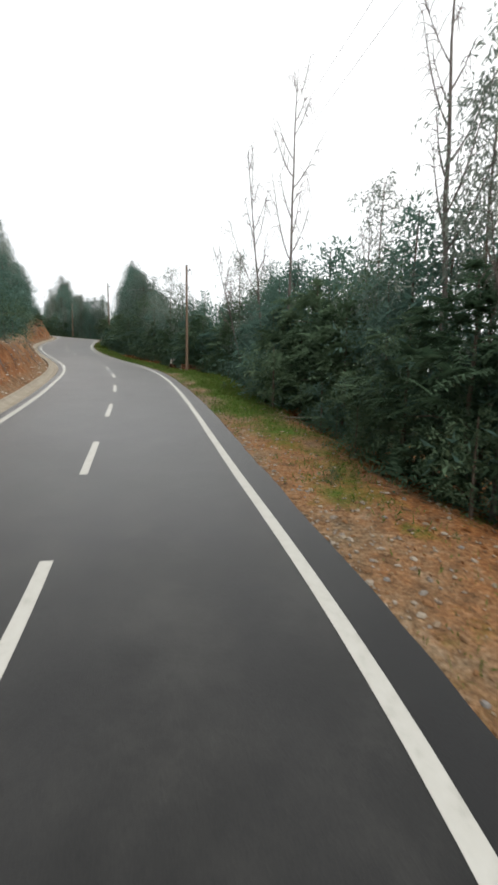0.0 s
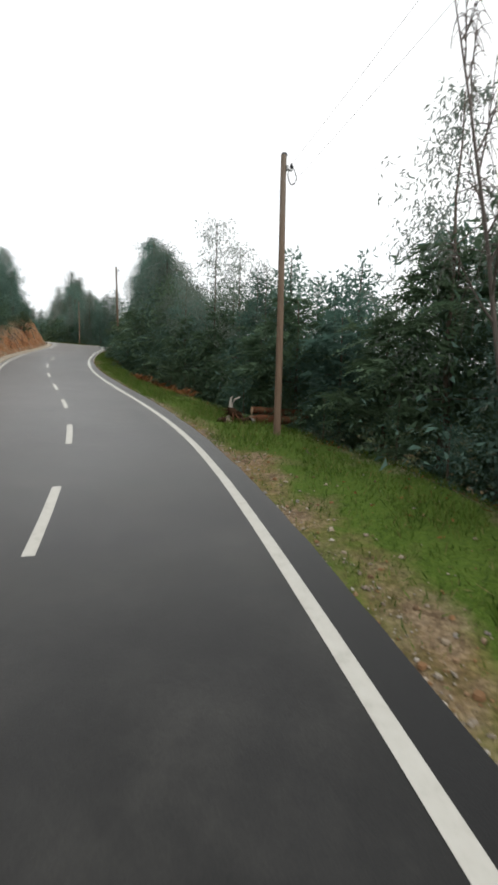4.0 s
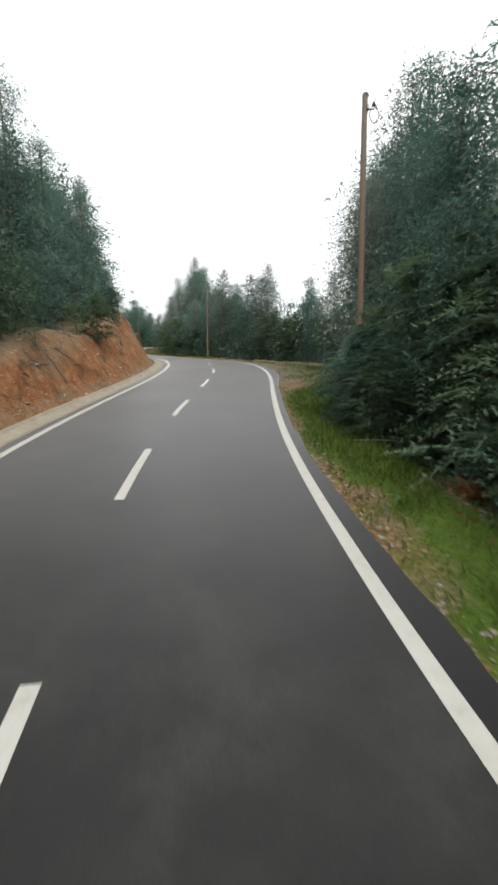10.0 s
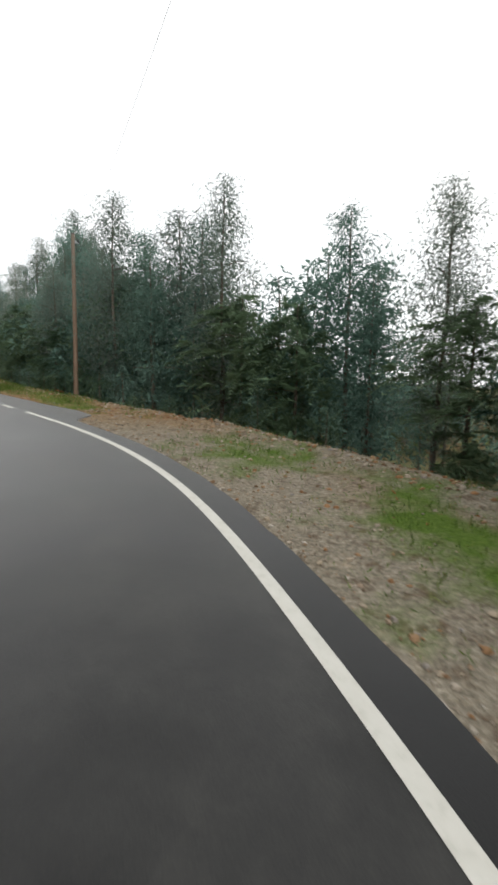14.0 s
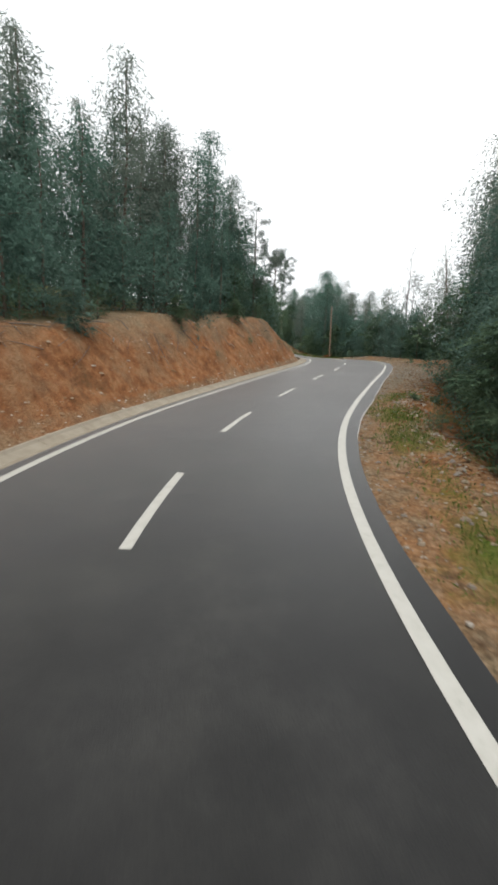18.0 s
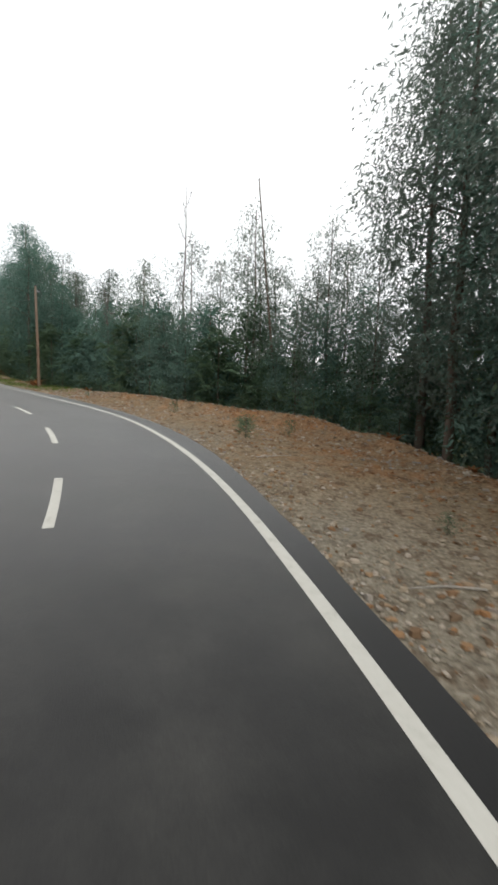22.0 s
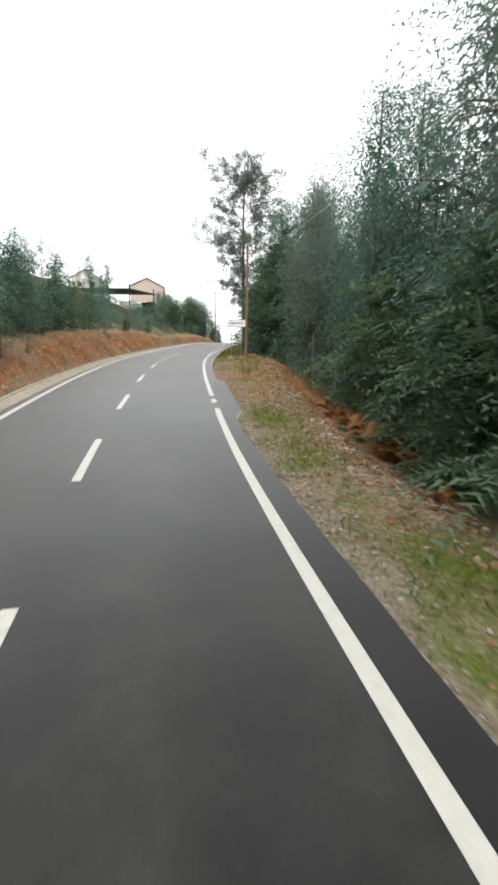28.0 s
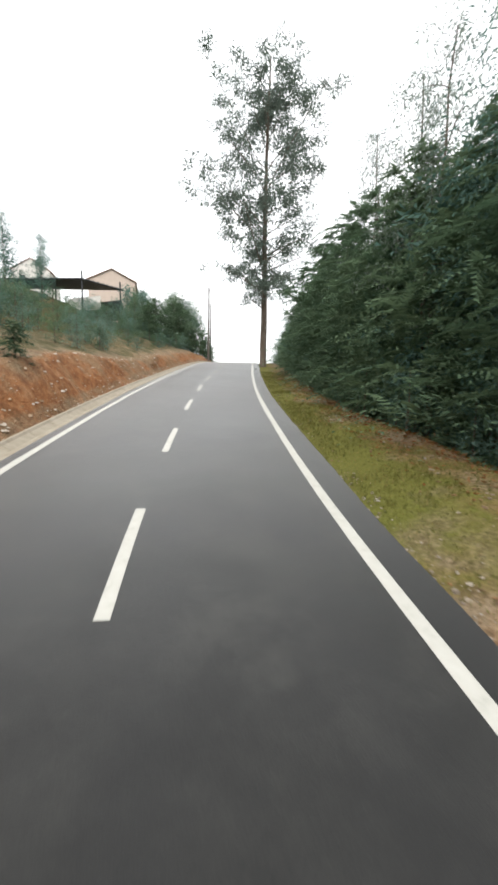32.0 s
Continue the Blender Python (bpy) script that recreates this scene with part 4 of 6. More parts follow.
def wood_right():
    s = -5.0
    while s < 240:
        vw = float(along(s, VERGE)) + SHOULDER + float(along(s, SET_BACK))
        tall, top, front = float(along(s, RIGHT_TALL)), float(along(s, RIGHT_H)), float(along(s, FRONT_H))
        # front row: bushes and young trees
        u = vw + rng.uniform(0.9, 1.4)
        if rng.random() < 0.7:
            k = front * rng.uniform(0.78, 1.08) / 3.6
            if front > 5.3:
                k *= rng.uniform(0.8, 1.15)
                u += rng.uniform(-0.3, 0.7)
                grow(T_ACACIA, BROAD, s, u + 0.9, k * 3.6 / 6.2, "acacias beside the road")
            else:
                grow(T_ACACIA, ACACIA, s, u + 0.35 * k, k, "acacias beside the road")
        else:
            k = (front + 0.8) * rng.uniform(0.75, 1.05) / 5.2
            if 180 < s < 208:
                grow(T_ACACIA, BROAD, s, u + 1.1, k * 5.2 / 6.2, "acacias beside the road")
            else:
                grow(T_YOUNG, YOUNG, s, u + 0.5, k, "young eucalyptus by the road")
        if rng.random() < 0.9:
            grow(T_SHRUB, SHRUB, s + rng.uniform(-0.8, 0.8), vw + rng.uniform(0.2, 0.7), rng.uniform(0.55, 1.15), "shrubs at the wood's edge")
        # second row
        u2, s2 = vw + rng.uniform(2.4, 3.4), s + rng.uniform(-0.8, 0.8)
        low = float(profile(s2, u2))
        if rng.random() < 0.5 * tall and not 180 < s < 208:
            grow(T_TALL, TALL, s2, u2, (top - low) * rng.uniform(0.68, 0.96) / 9.0, "tall eucalyptus by the road", wide=rng.uniform(1.0, 1.3))
        elif rng.random() < 0.5:
            grow(T_ACACIA, BROAD, s2, u2, (front - low) * rng.uniform(0.9, 1.1) / 6.2, "acacias in the wood") if 180 < s < 208 else grow(T_ACACIA, ACACIA_B, s2, u2, (front + 0.3 - low) * rng.uniform(0.9, 1.1) / 3.6, "acacias in the wood")
        else:
            grow(T_YOUNG, YOUNG_B, s2, u2, (min(top, front + 1.6) - low) * rng.uniform(0.8, 1.0) / 5.2, "young eucalyptus by the road", wide=rng.uniform(1.05, 1.35))
        # third row
        u3 = vw + rng.uniform(4.4, 6.6)
        low = float(profile(s, u3))
        q = rng.random()
        if q < 0.55 * tall:
            grow(T_TALL, TALL, s, u3, (top - low) * rng.uniform(0.75, 1.02) / 9.0, "tall eucalyptus by the road", wide=rng.uniform(1.05, 1.4))
        elif q < 0.72:
            grow(T_SPARSE, SPARSE, s, u3, (top - low) * rng.uniform(0.78, 1.02) / 7.0, "thin eucalyptus by the road")
        else:
            grow(T_YOUNG, YOUNG_B, s, u3, (front + 1.0 - low) * rng.uniform(0.85, 1.05) / 5.2, "young eucalyptus by the road", wide=rng.uniform(1.1, 1.5))
        # a thicker stand of tall trees on the inside of two bends
        if 57 < s < 70 or 107 < s < 126:
            u4 = vw + rng.uniform(2.6, 4.8)
            grow(T_TALL, TALL, s + rng.uniform(-0.8, 0.8), u4, (top * rng.uniform(1.0, 1.25) - float(profile(s, u4))) / 9.0, "tall eucalyptus by the road", wide=rng.uniform(1.1, 1.4))
        s += rng.uniform(1.55, 1.95) if s < 205 else 2.6


def wood_left():
    s = -5.0
    while s < 236:
        bh = float(along(s, BANK))
        edge = -ROAD_W - 0.9 - (bh * 0.62 + 0.3)
        top = float(along(s, LEFT_H))
        if top > 1:
            t, v = ((T_ACACIA, ACACIA_B), (T_YOUNG, YOUNG_B))[int(rng.random() < 0.45)]
            grow(t, v, s, edge - rng.uniform(0.8, 1.5), rng.uniform(0.62, 1.05) * (1.1 if top > 7 else 0.95), "young growth on the bank", wide=rng.uniform(1.0, 1.25))
            if rng.random() < 0.5:
                grow(T_SHRUB, SHRUB, s + rng.uniform(-1, 1), edge + rng.uniform(-0.5, 0.25), rng.uniform(0.5, 1.0), "shrubs on the bank")
            if top > 7:
                grow(T_TALL, TALL, s + rng.uniform(-1, 1), edge - rng.uniform(2.0, 3.4), top * rng.uniform(0.66, 0.98) / 9.0, "tall eucalyptus on the bank")
                grow(T_YOUNG, YOUNG_B, s + rng.uniform(-1, 1), edge - rng.uniform(2.6, 4.2), rng.uniform(1.0, 1.35), "young growth on the bank")
                if rng.random() < 0.35:
                    grow(T_TALL, TALL, s + rng.uniform(-1, 1), edge - rng.uniform(4.6, 7.6), top * rng.uniform(0.7, 1.0) / 9.0, "eucalyptus behind the bank")
            else:
                grow(T_YOUNG, YOUNG_B, s + rng.uniform(-1, 1), edge - rng.uniform(2.2, 4.0), top * rng.uniform(0.65, 1.0) / 5.2, "young growth on the bank")
                grow(T_YOUNG, YOUNG_B, s + rng.uniform(-1, 1), edge - rng.uniform(5.0, 8.0), top * rng.uniform(0.65, 1.0) / 5.2, "young growth on the bank")
        else:
            for k in range(6):
                grow(T_SHRUB, SHRUB, s + rng.uniform(-1, 1), edge - rng.uniform(0.6, 9.5), rng.uniform(0.45, 1.35), "scrub on the slope")
        s += rng.uniform(1.5, 1.9) if s < 184 else 1.7


wood_right()
wood_left()
# bushes that hang over the bank
for s, u, k in ((97.5, -7.0, 0.62), (92.0, -7.0, 0.35), (103.5, -7.3, 0.4), (70.0, -7.6, 0.45), (64.5, -7.0, 0.5), (109, -7.5, 0.35), (187, -7.0, 0.3), (115, -7.6, 0.4)):
    grow(T_ACACIA, ACACIA, s, u, k, "bushes over the bank")
# a closed belt of bushes behind the wide gravel verge, and in front of one pole
s = 110.0
while s < 148:
    grow(T_ACACIA, ACACIA_B, s, float(along(s, VERGE)) + SHOULDER + rng.uniform(2.0, 3.2), rng.uniform(0.85, 1.2), "acacias in the wood", wide=rng.uniform(1.05, 1.3))
    s += rng.uniform(1.1, 1.5)
for s, u, k in ((55.3, 2.0, 0.5), (56.2, 2.15, 0.75), (57.0, 1.9, 0.6)):
    grow(T_ACACIA, ACACIA, s, u, k, "acacias beside the road")
for s, u, k in ((13.4, 3.8, 0.95), (14.5, 3.55, 0.85), (15.4, 3.45, 1.0)):
    grow(T_ACACIA, ACACIA, s, u, k, "acacias beside the road")
# single trees that stand out: s, u, height of the top over the road
TOPS_A = [(6.4, 5.2, 8.0), (7.4, 5.8, 7.8), (10.5, 5, 6.4), (21.5, 4, 5.9), (24.5, 4.5, 7.1), (33, 5, 5.7), (35.5, 5, 7.1), (38, 5, 8.2), (40, 4, 5.7), (44, 4.4, 5.6), (47.5, 5.2, 8.2), (51, 5.4, 9.0), (52.5, 5, 8.6), (55.5, 5.4, 8.4), (58, 4.5, 8.6), (61.5, 4.8, 10.0), (64, 5.2, 10.6)]
TOPS_B = [(65.5, 4.5, 9.5), (67.5, 5.2, 8.4), (69, 5, 9), (71.5, 6.2, 9.1), (72.5, 6, 9.4), (76, 7, 6.2), (78, 7, 6.8), (83.5, 7, 7.7), (90.5, 7, 7.9), (86.5, 5, 7.8), (84.5, 5.5, 7.0), (81.5, 4.8, 6.7), (92, 4.5, 5.4), (97, 4.5, 4.6), (100.5, 4.5, 6.0), (108, 4.2, 7.6), (112.5, 4.2, 8.8)]
TOPS_C = [(117.5, 4.6, 9.9), (120.5, 4.4, 8.7), (123, 5.4, 9.3), (125, 7.0, 9.6), (129, 8.4, 7.2), (137.5, 5.8, 5.8), (139.5, 5.0, 7.5), (135.0, 8.5, 9.3), (134.5, 9.5, 8.0), (131.5, 9, 8.2), (131.0, 9.5, 7.1), (137.5, 8.5, 7.7), (132.0, 9, 6.5), (148.0, 7.5, 9.3), (143.5, 7.5, 8.1), (139.5, 8, 8.4), (137.0, 10, 9.4), (135.0, 9, 8.8), (132.5, 8.5, 6.3), (131.5, 10, 8.2), (150.5, 5, 7.3), (155, 5, 9.0), (161.5, 6.8, 11.8), (165.0, 6.6, 9.3), (166.3, 5.6, 9.6), (172, 4.8, 7.4), (174, 4.9, 8.6), (183.5, 5, 10.6), (187.5, 5, 11.4), (192, 6, 12.0), (198, 6, 12.5)]
TOPS_L = [(46, -10.5, 11.8), (52, -10.5, 13.2), (57, -10.5, 13.8), (61, -10.5, 13.9), (65, -10.5, 11.6), (66.5, -9.6, 10.3), (72.5, -9.3, 9.9), (105, -10.6, 10.0), (109.5, -11, 11.8), (112.5, -10.5, 12.2), (113.5, -11, 13), (118, -10.8, 13.2), (120.5, -10, 12.6), (174.5, -9, 6.7), (179.5, -9, 6.1), (190.5, -10, 6.6), (207, -18, 10.8), (212.5, -18, 10.6)]
for s, u, dz in TOPS_A + TOPS_B + TOPS_C + TOPS_L:
    if u > 0:
        back = float(along(s, VERGE)) + SHOULDER + float(along(s, SET_BACK)) + 1.4
        dz *= 1 + 0.16 * max(0.0, min(2.5, back - u))
        u = max(u, back)
    h = dz - float(profile(s, u))
    if u > 0 and (s < 41 or 128 < s < 144):
        grow(T_SPARSE, SPARSE, s, u, h / 7.1, "thin eucalyptus that stand out")
    elif u > 0 and s > 185:
        grow(T_SPARSE, FINE, s, u, h / 10.2, "thin eucalyptus that stand out", wide=rng.uniform(1.0, 1.25))
    elif h > 6.0:
        grow(T_TALL, TALL_F, s, u, h / 9.2, "eucalyptus that stand out", wide=rng.uniform(1.0, 1.25))
    else:
        grow(T_YOUNG, YOUNG, s, u, h / 5.3, "eucalyptus that stand out")
for s, u, dz in ((46.8, 4.9, 8.7), (51.0, 5.0, 9.6), (178.4, 7.6, 10.4), (181.0, 7.4, 11.0), (63.9, 3.8, 7.6), (66.0, 4.3, 8.4), (151.9, 3.3, 9.9), (153.6, 3.9, 11.4), (121.0, 6.2, 11.2), (122.6, 6.6, 11.6), (124.0, 7.0, 11.8), (125.5, 7.2, 12.2), (126.8, 7.8, 12.4), (118.6, 6.0, 11.4), (86.2, 6.6, 7.9), (84.6, 7.0, 7.7)):
    grow(T_TALL, TALL_F, s, u, (dz - float(profile(s, u))) / 9.2, "eucalyptus that stand out", wide=rng.uniform(1.1, 1.3))

# the wood goes on past the rows beside the road
def far_wood(name, s0, s1, u0, u1, n):
    rg = np.random.default_rng(77)
    S = rg.uniform(s0, s1, n)
    U = rg.uniform(min(u0, u1), max(u0, u1), n) + np.where(u0 > 0, along(S, VERGE), 0.0)
    P = land(S, U)
    s2, u2, z2 = road_coords(P[:, 0], P[:, 1])
    cs, rs = [], []
    for p, du in zip(P, u2):
        if -ROAD_W - 14 < du < 11:
            continue
        H, R = rg.uniform(4.5, 7.0), rg.uniform(1.1, 1.8)
        f = rg.uniform(0.12, 1.0, 16)
        az = rg.uniform(0, 2 * np.pi, 16)
        r = R * (1.1 - f) * rg.uniform(0.3, 1.0, 16)
        cs.append(p + np.stack([r * np.cos(az), r * np.sin(az), f * H], 1))
        rs.append(0.35 + 0.35 * R * (1.1 - f))
    me = mesh_np(name, *lobe_leaves(np.concatenate(cs), np.concatenate(rs), 12, rg, (0.42, 0.17), 0.4, 0.9, 1), M_BLUE)
    return tagged(new(name, me), "far eucalyptus wood on the hillside behind the road's trees", "woods", kind="stuff")


far_wood("far_woods", -5, 235, 10, 42, 520)
far_wood("far_woods", -5, 168, -19, -46, 380)
# garden trees and bushes by the houses
for s, u, dz in ((224.5, -12.6, 8.0), (223.0, -11.6, 6.6), (226.5, -10.1, 9.4), (228, -9.6, 8.4), (230, -8.8, 8.4), (232, -8.2, 7.4), (227, -13.0, 8.2), (222, -13.6, 7.8), (220.5, -12.4, 6.6), (228.5, -14.6, 8.8), (225.5, -9.3, 9.6)):
    h = dz - float(profile(s, u))
    grow(T_ACACIA, ACACIA_B, s, u, min(1.6, max(0.4, h / 3.6)), "garden bushes")
for s, u, k in ((13.0, 2.75, 1.5), (14.3, 2.85, 1.4), (219, -15.5, 0.7), (222, -17.5, 0.8), (216, -13.5, 1.2), (212, -12.0, 1.1), (209, -15.5, 1.5), (206, -13.0, 1.2), (215, -17, 0.9), (203, -16, 1.5), (211, -19, 1.4), (200, -13.5, 1.3)):
    grow(T_SHRUB, SHRUB, s, u, k, "garden bushes")
# weeds that grew up on the gravel
for s, u, k in ((103.2, 2.0, 0.3), (104.0, 2.3, 0.36), (121.5, 2.6, 0.22), (127.8, 2.35, 0.5), (128.4, 2.7, 0.3), (129.2, 3.0, 0.28), (128.0, 3.9, 0.34), (129.0, 3.0, 0.22), (133.2, 2.8, 0.3), (139.4, 1.9, 0.2), (95.5, 2.2, 0.4), (97.0, 1.9, 0.34), (83.0, 3.4, 0.3), (170.6, 2.0, 0.24), (172.2, 2.6, 0.3), (17.4, 2.0, 0.24), (56.0, 1.3, 0.26), (47.5, 1.5, 0.3), (5.6, 1.5, 0.22)):
    tree_at("weed_tuft", SHRUB[2], s, u, k, "small green weed growing on the gravel verge", "weed", "weeds on the verge", sink=0.02)
for s, u, k in ((226.0, -9.0, 1.5), (222.0, -10.5, 1.3), (217.0, -10.0, 1.0), (231, -8.0, 1.2), (236, -7.2, 1.0), (241, -7.4, 1.0), (246, -7.0, 0.9)):
    grow(T_ACACIA, ACACIA, s, u, k, "garden bushes")
for s, u, k in ((227.0, -8.6, 1.0), (240, -8.0, 0.9), (203.0, -17.5, 0.6), (200.0, -22.0, 0.9), (196.0, -18.0, 0.9)):
    grow(T_SPARSE, SPARSE, s, u, k, "thin trees by the houses")

# ---------------------------------------------------------------- poles and wires
def pole_meshes(H):
    t = np.linspace(0, 1, 8)
    shaft = tube(np.stack([0.012 * np.sin(t * 5), 0.010 * np.cos(t * 4), t * (H + 0.6) - 0.6], 1), 0.094 - 0.028 * t, 12)
    v, f = shaft
    cap = mesh_np("shaft", v, f, M_POLE, True)
    bm = bmesh.new()
    bmesh.ops.create_cone(bm, cap_ends=True, segments=12, radius1=0.080, radius2=0.062, depth=0.05, matrix=Matrix.Translation((0, 0, H + 0.02)))
    top = from_bm("cap", bm, M_DARK)
    bm = bmesh.new()
    box_bm(bm, 0.11, 0, H - 0.28, 0.22, 0.05, 0.05, 0.008)
    box_bm(bm, 0.06, 0, H - 0.28, 0.05, 0.20, 0.10, 0.008)
    br = from_bm("bracket", bm, M_STEEL)
    bm = bmesh.new()
    for z, r in ((0, 0.035), (0.035, 0.05), (0.07, 0.03)):
        bmesh.ops.create_cone(bm, cap_ends=True, segments=10, radius1=r, radius2=r * 0.7, depth=0.04, matrix=Matrix.Translation((0.2, 0, H - 0.23 + z)))
    ins = from_bm("insulator", bm, M_DARK)
    th = np.linspace(0, 2 * np.pi, 22)
    loop = mesh_np("cable_loop", *tube(np.stack([0.22 + 0.11 * np.cos(th), 0 * th + 0.02 * np.sin(3 * th), H - 0.42 + 0.17 * np.sin(th)], 1), np.full(22, 0.012), 5), M_DARK, True)
    return dict(shaft=cap, cap=top, bracket=br, insulator=ins, cable_loop=loop)


POLE_TOPS = []
for s, u, H, tx, ty in POLES:
    p = land(s, u)
    root = tagged(new("utility_pole"), "reddish-brown wooden utility pole standing on the verge", "utility pole", "utility poles")
    root.matrix_world = pose(float(p[0]), float(p[1]), float(p[2]), tx, ty, math.degrees(heading(s)))
    for nm, me in pole_meshes(H).items():
        part(nm, me, root, {"cable_loop": "loop of black cable", "insulator": "dark insulator"}.get(nm, ""))
    POLE_TOPS.append(root.matrix_world @ Vector((0.2, 0, H - 0.15)))
for s, u, H in FAR_POLES:
    p = rd(s, u, 0.3)
    root = tagged(new("utility_pole"), "grey concrete utility pole beside the road on the rise", "utility pole", "far utility poles")
    root.matrix_world = pose(float(p[0]), float(p[1]), float(p[2]), 0, 0, 0)
    t = np.linspace(0, 1, 4)
    part("shaft", mesh_np("shaft", *tube(np.stack([0 * t, 0 * t, t * (H + 2) - 2], 1), 0.14 - 0.06 * t, 8), M_BARE, True), root)
    bm = bmesh.new()
    box_bm(bm, 0, 0, H - 0.4, 1.2, 0.08, 0.08, 0.01)
    part("crossarm", from_bm("crossarm", bm, M_STEEL), root)
for k, (a, b) in enumerate(zip(POLE_TOPS[:-1], POLE_TOPS[1:])):
    if k == 3:
        continue
    for off in (0.0, 0.45) if k == 0 else (0.45,):
        t = np.linspace(0, 1, 25)
        A, B = np.array(a), np.array(b)
        w = A + np.outer(t, B - A)
        w[:, 2] -= 4 * 0.45 * t * (1 - t) + off
        tagged(new("overhead_cable", mesh_np("overhead_cable", *tube(w, np.full(25, 0.003), 5), M_WIRE, True)), "thin overhead cable strung between wooden poles", "cable", "overhead cables")

# ---------------------------------------------------------------- bare and special trees
def bare_meshes(H, seed, r0, n_limb=12, droop=0.4, first=0.42, barkmat=None, reach=0.10):
    """A leafless tree: trunk, and each main limb with its hanging twigs."""
    rg = np.random.default_rng(seed)
    t = np.linspace(0, 1, 12)
    w = np.cumsum(rg.normal(0, 0.05, (12, 2)), 0) * H * 0.06
    w -= w[0]
    pts = np.stack([w[:, 0], w[:, 1], t * H - 0.5 * (t == 0)], 1)
    trunk = mesh_np("trunk", *tube(pts, r0 * (1 - t) ** 0.8 + 0.006, 8), barkmat or M_BARE, True)
    limbs = []
    for k in range(n_limb):
        f = first + (0.96 - first) * (k + rg.random() * 0.8) / n_limb
        st = np.array([np.interp(f, t, pts[:, j]) for j in range(3)])
        L = H * reach * rg.uniform(0.5, 1.1) * (1.2 - 0.7 * f)
        az = rg.uniform(0, 2 * np.pi)
        lp = limb(st, az, L, rg.uniform(0.7, 1.5), rg, 7, rg.uniform(-2.2, -0.6))
        items = [tube(lp, np.linspace(r0 * (1 - f) * 0.5 + 0.012, 0.006, 7), 4)]
        for q in range(17):
            g = rg.uniform(0.25, 1.0)
            b = np.array([np.interp(g, np.linspace(0, 1, 7), lp[:, j]) for j in range(3)])
            tw = limb(b, az + rg.normal(0, 1.2), L * rg.uniform(0.3, 0.75), rg.uniform(0.6, 2.2), rg, 6, droop * rg.uniform(1.5, 8.0))
            items.append(tube(tw, np.linspace(0.009, 0.003, 6), 3))
        limbs.append(mesh_np("limb", *join_vf(items), barkmat or M_BARE, True))
    return trunk, limbs


def bare_tree(s, u, H, seed, r0, label, turn=0.0, tx=0.0, ty=0.0, **kw):
    p = land(s, u)
    root = tagged(new("bare_tree"), label, "tree", "bare trees")
    root.matrix_world = pose(float(p[0]), float(p[1]), float(p[2]) - 0.05, tx, ty, turn + math.degrees(heading(s)))
    trunk, limbs = bare_meshes(H, seed, r0, **kw)
    part("trunk", trunk, root)
    for me in limbs:
        part("limb", me, root)


bare_tree(139.0, 7.0, 13.0, 5, 0.085, "tall slender leafless tree above the bushes", 0, 0, 1, n_limb=7, first=0.5, reach=0.05)
for row in BARE:
    bare_tree(*row[:5], "leafless tree with thin hanging twigs above the bushes", *row[5:])
for s, u, H, tx, ty in STICKS:
    p = land(s, u)
    root = tagged(new("dead_tree"), "thin dead straight tree without branches", "tree")
    root.matrix_world = pose(float(p[0]), float(p[1]), float(p[2]) - 0.05, tx, ty, math.degrees(heading(s)))
    t = np.linspace(0, 1, 9)
    part("trunk", mesh_np("trunk", *tube(np.stack([0.06 * t * t, 0.05 * np.sin(4 * t), t * H], 1), 0.075 - 0.05 * t, 8), M_BARK, True), root)


def clump_tree(s, u, H, seed, r0, first, reach, n_clump, label):
    """A tall old eucalyptus: bare trunk, rising limbs, rounded leaf clumps with gaps between."""
    rg = np.random.default_rng(seed)
    p = land(s, u)
    root = tagged(new("old_eucalyptus"), label, "tree")
    root.matrix_world = pose(float(p[0]), float(p[1]), float(p[2]) - 0.05, 0, 0, 220)
    t = np.linspace(0, 1, 14)
    w = np.cumsum(rg.normal(0, 0.03, (14, 2)), 0) * H * 0.05
    w -= w[0]
    pts = np.stack([w[:, 0], w[:, 1], t * H * 0.93 - 0.4 * (t == 0)], 1)
    part("trunk", mesh_np("trunk", *tube(pts, r0 * (1 - 0.85 * t), 10), M_BARK, True), root)
    cs, rs = [], []
    for k in range(n_clump):
        f = first + (1 - first) * (k + rg.random()) / n_clump
        st = np.array([np.interp(max(first * 0.8, f - 0.06) * 0.93, t, pts[:, j]) for j in range(3)])
        x = (f - first) / (1 - first)
        R = reach * (0.35 + 0.75 * math.sin(math.pi * min(1, 0.10 + 0.82 * x))) * rg.uniform(0.3, 1.08)
        az = k * 2.4 + rg.normal(0, 0.6)
        lp = limb(st, az, R, rg.uniform(0.35, 1.2), rg, 6, rg.uniform(0, 0.3))
        if rg.random() < 0.45:
            part("limb", mesh_np("limb", *tube(lp, np.linspace(r0 * (1 - 0.85 * f) * 0.3, 0.012, 6), 5), M_BARK, True), root)
        m = 6
        c0 = lp[5 - np.arange(m) % 2] + rg.normal(0, 0.085 * reach, (m, 3)) * [1, 1, 0.8]
        cs.append(c0)
        rs.append(rg.uniform(0.055, 0.125, m) * reach)
    crown = lobe_leaves(np.concatenate(cs), np.concatenate(rs), 46, rg, (0.045 * reach + 0.06, 0.017 * reach), 0.6, 0.8, 4)
    part("crown", mesh_np("crown", *crown, M_GREY), root)


for row in OLD:
    clump_tree(*row, "tall old eucalyptus with rounded leaf clumps and bare trunk")

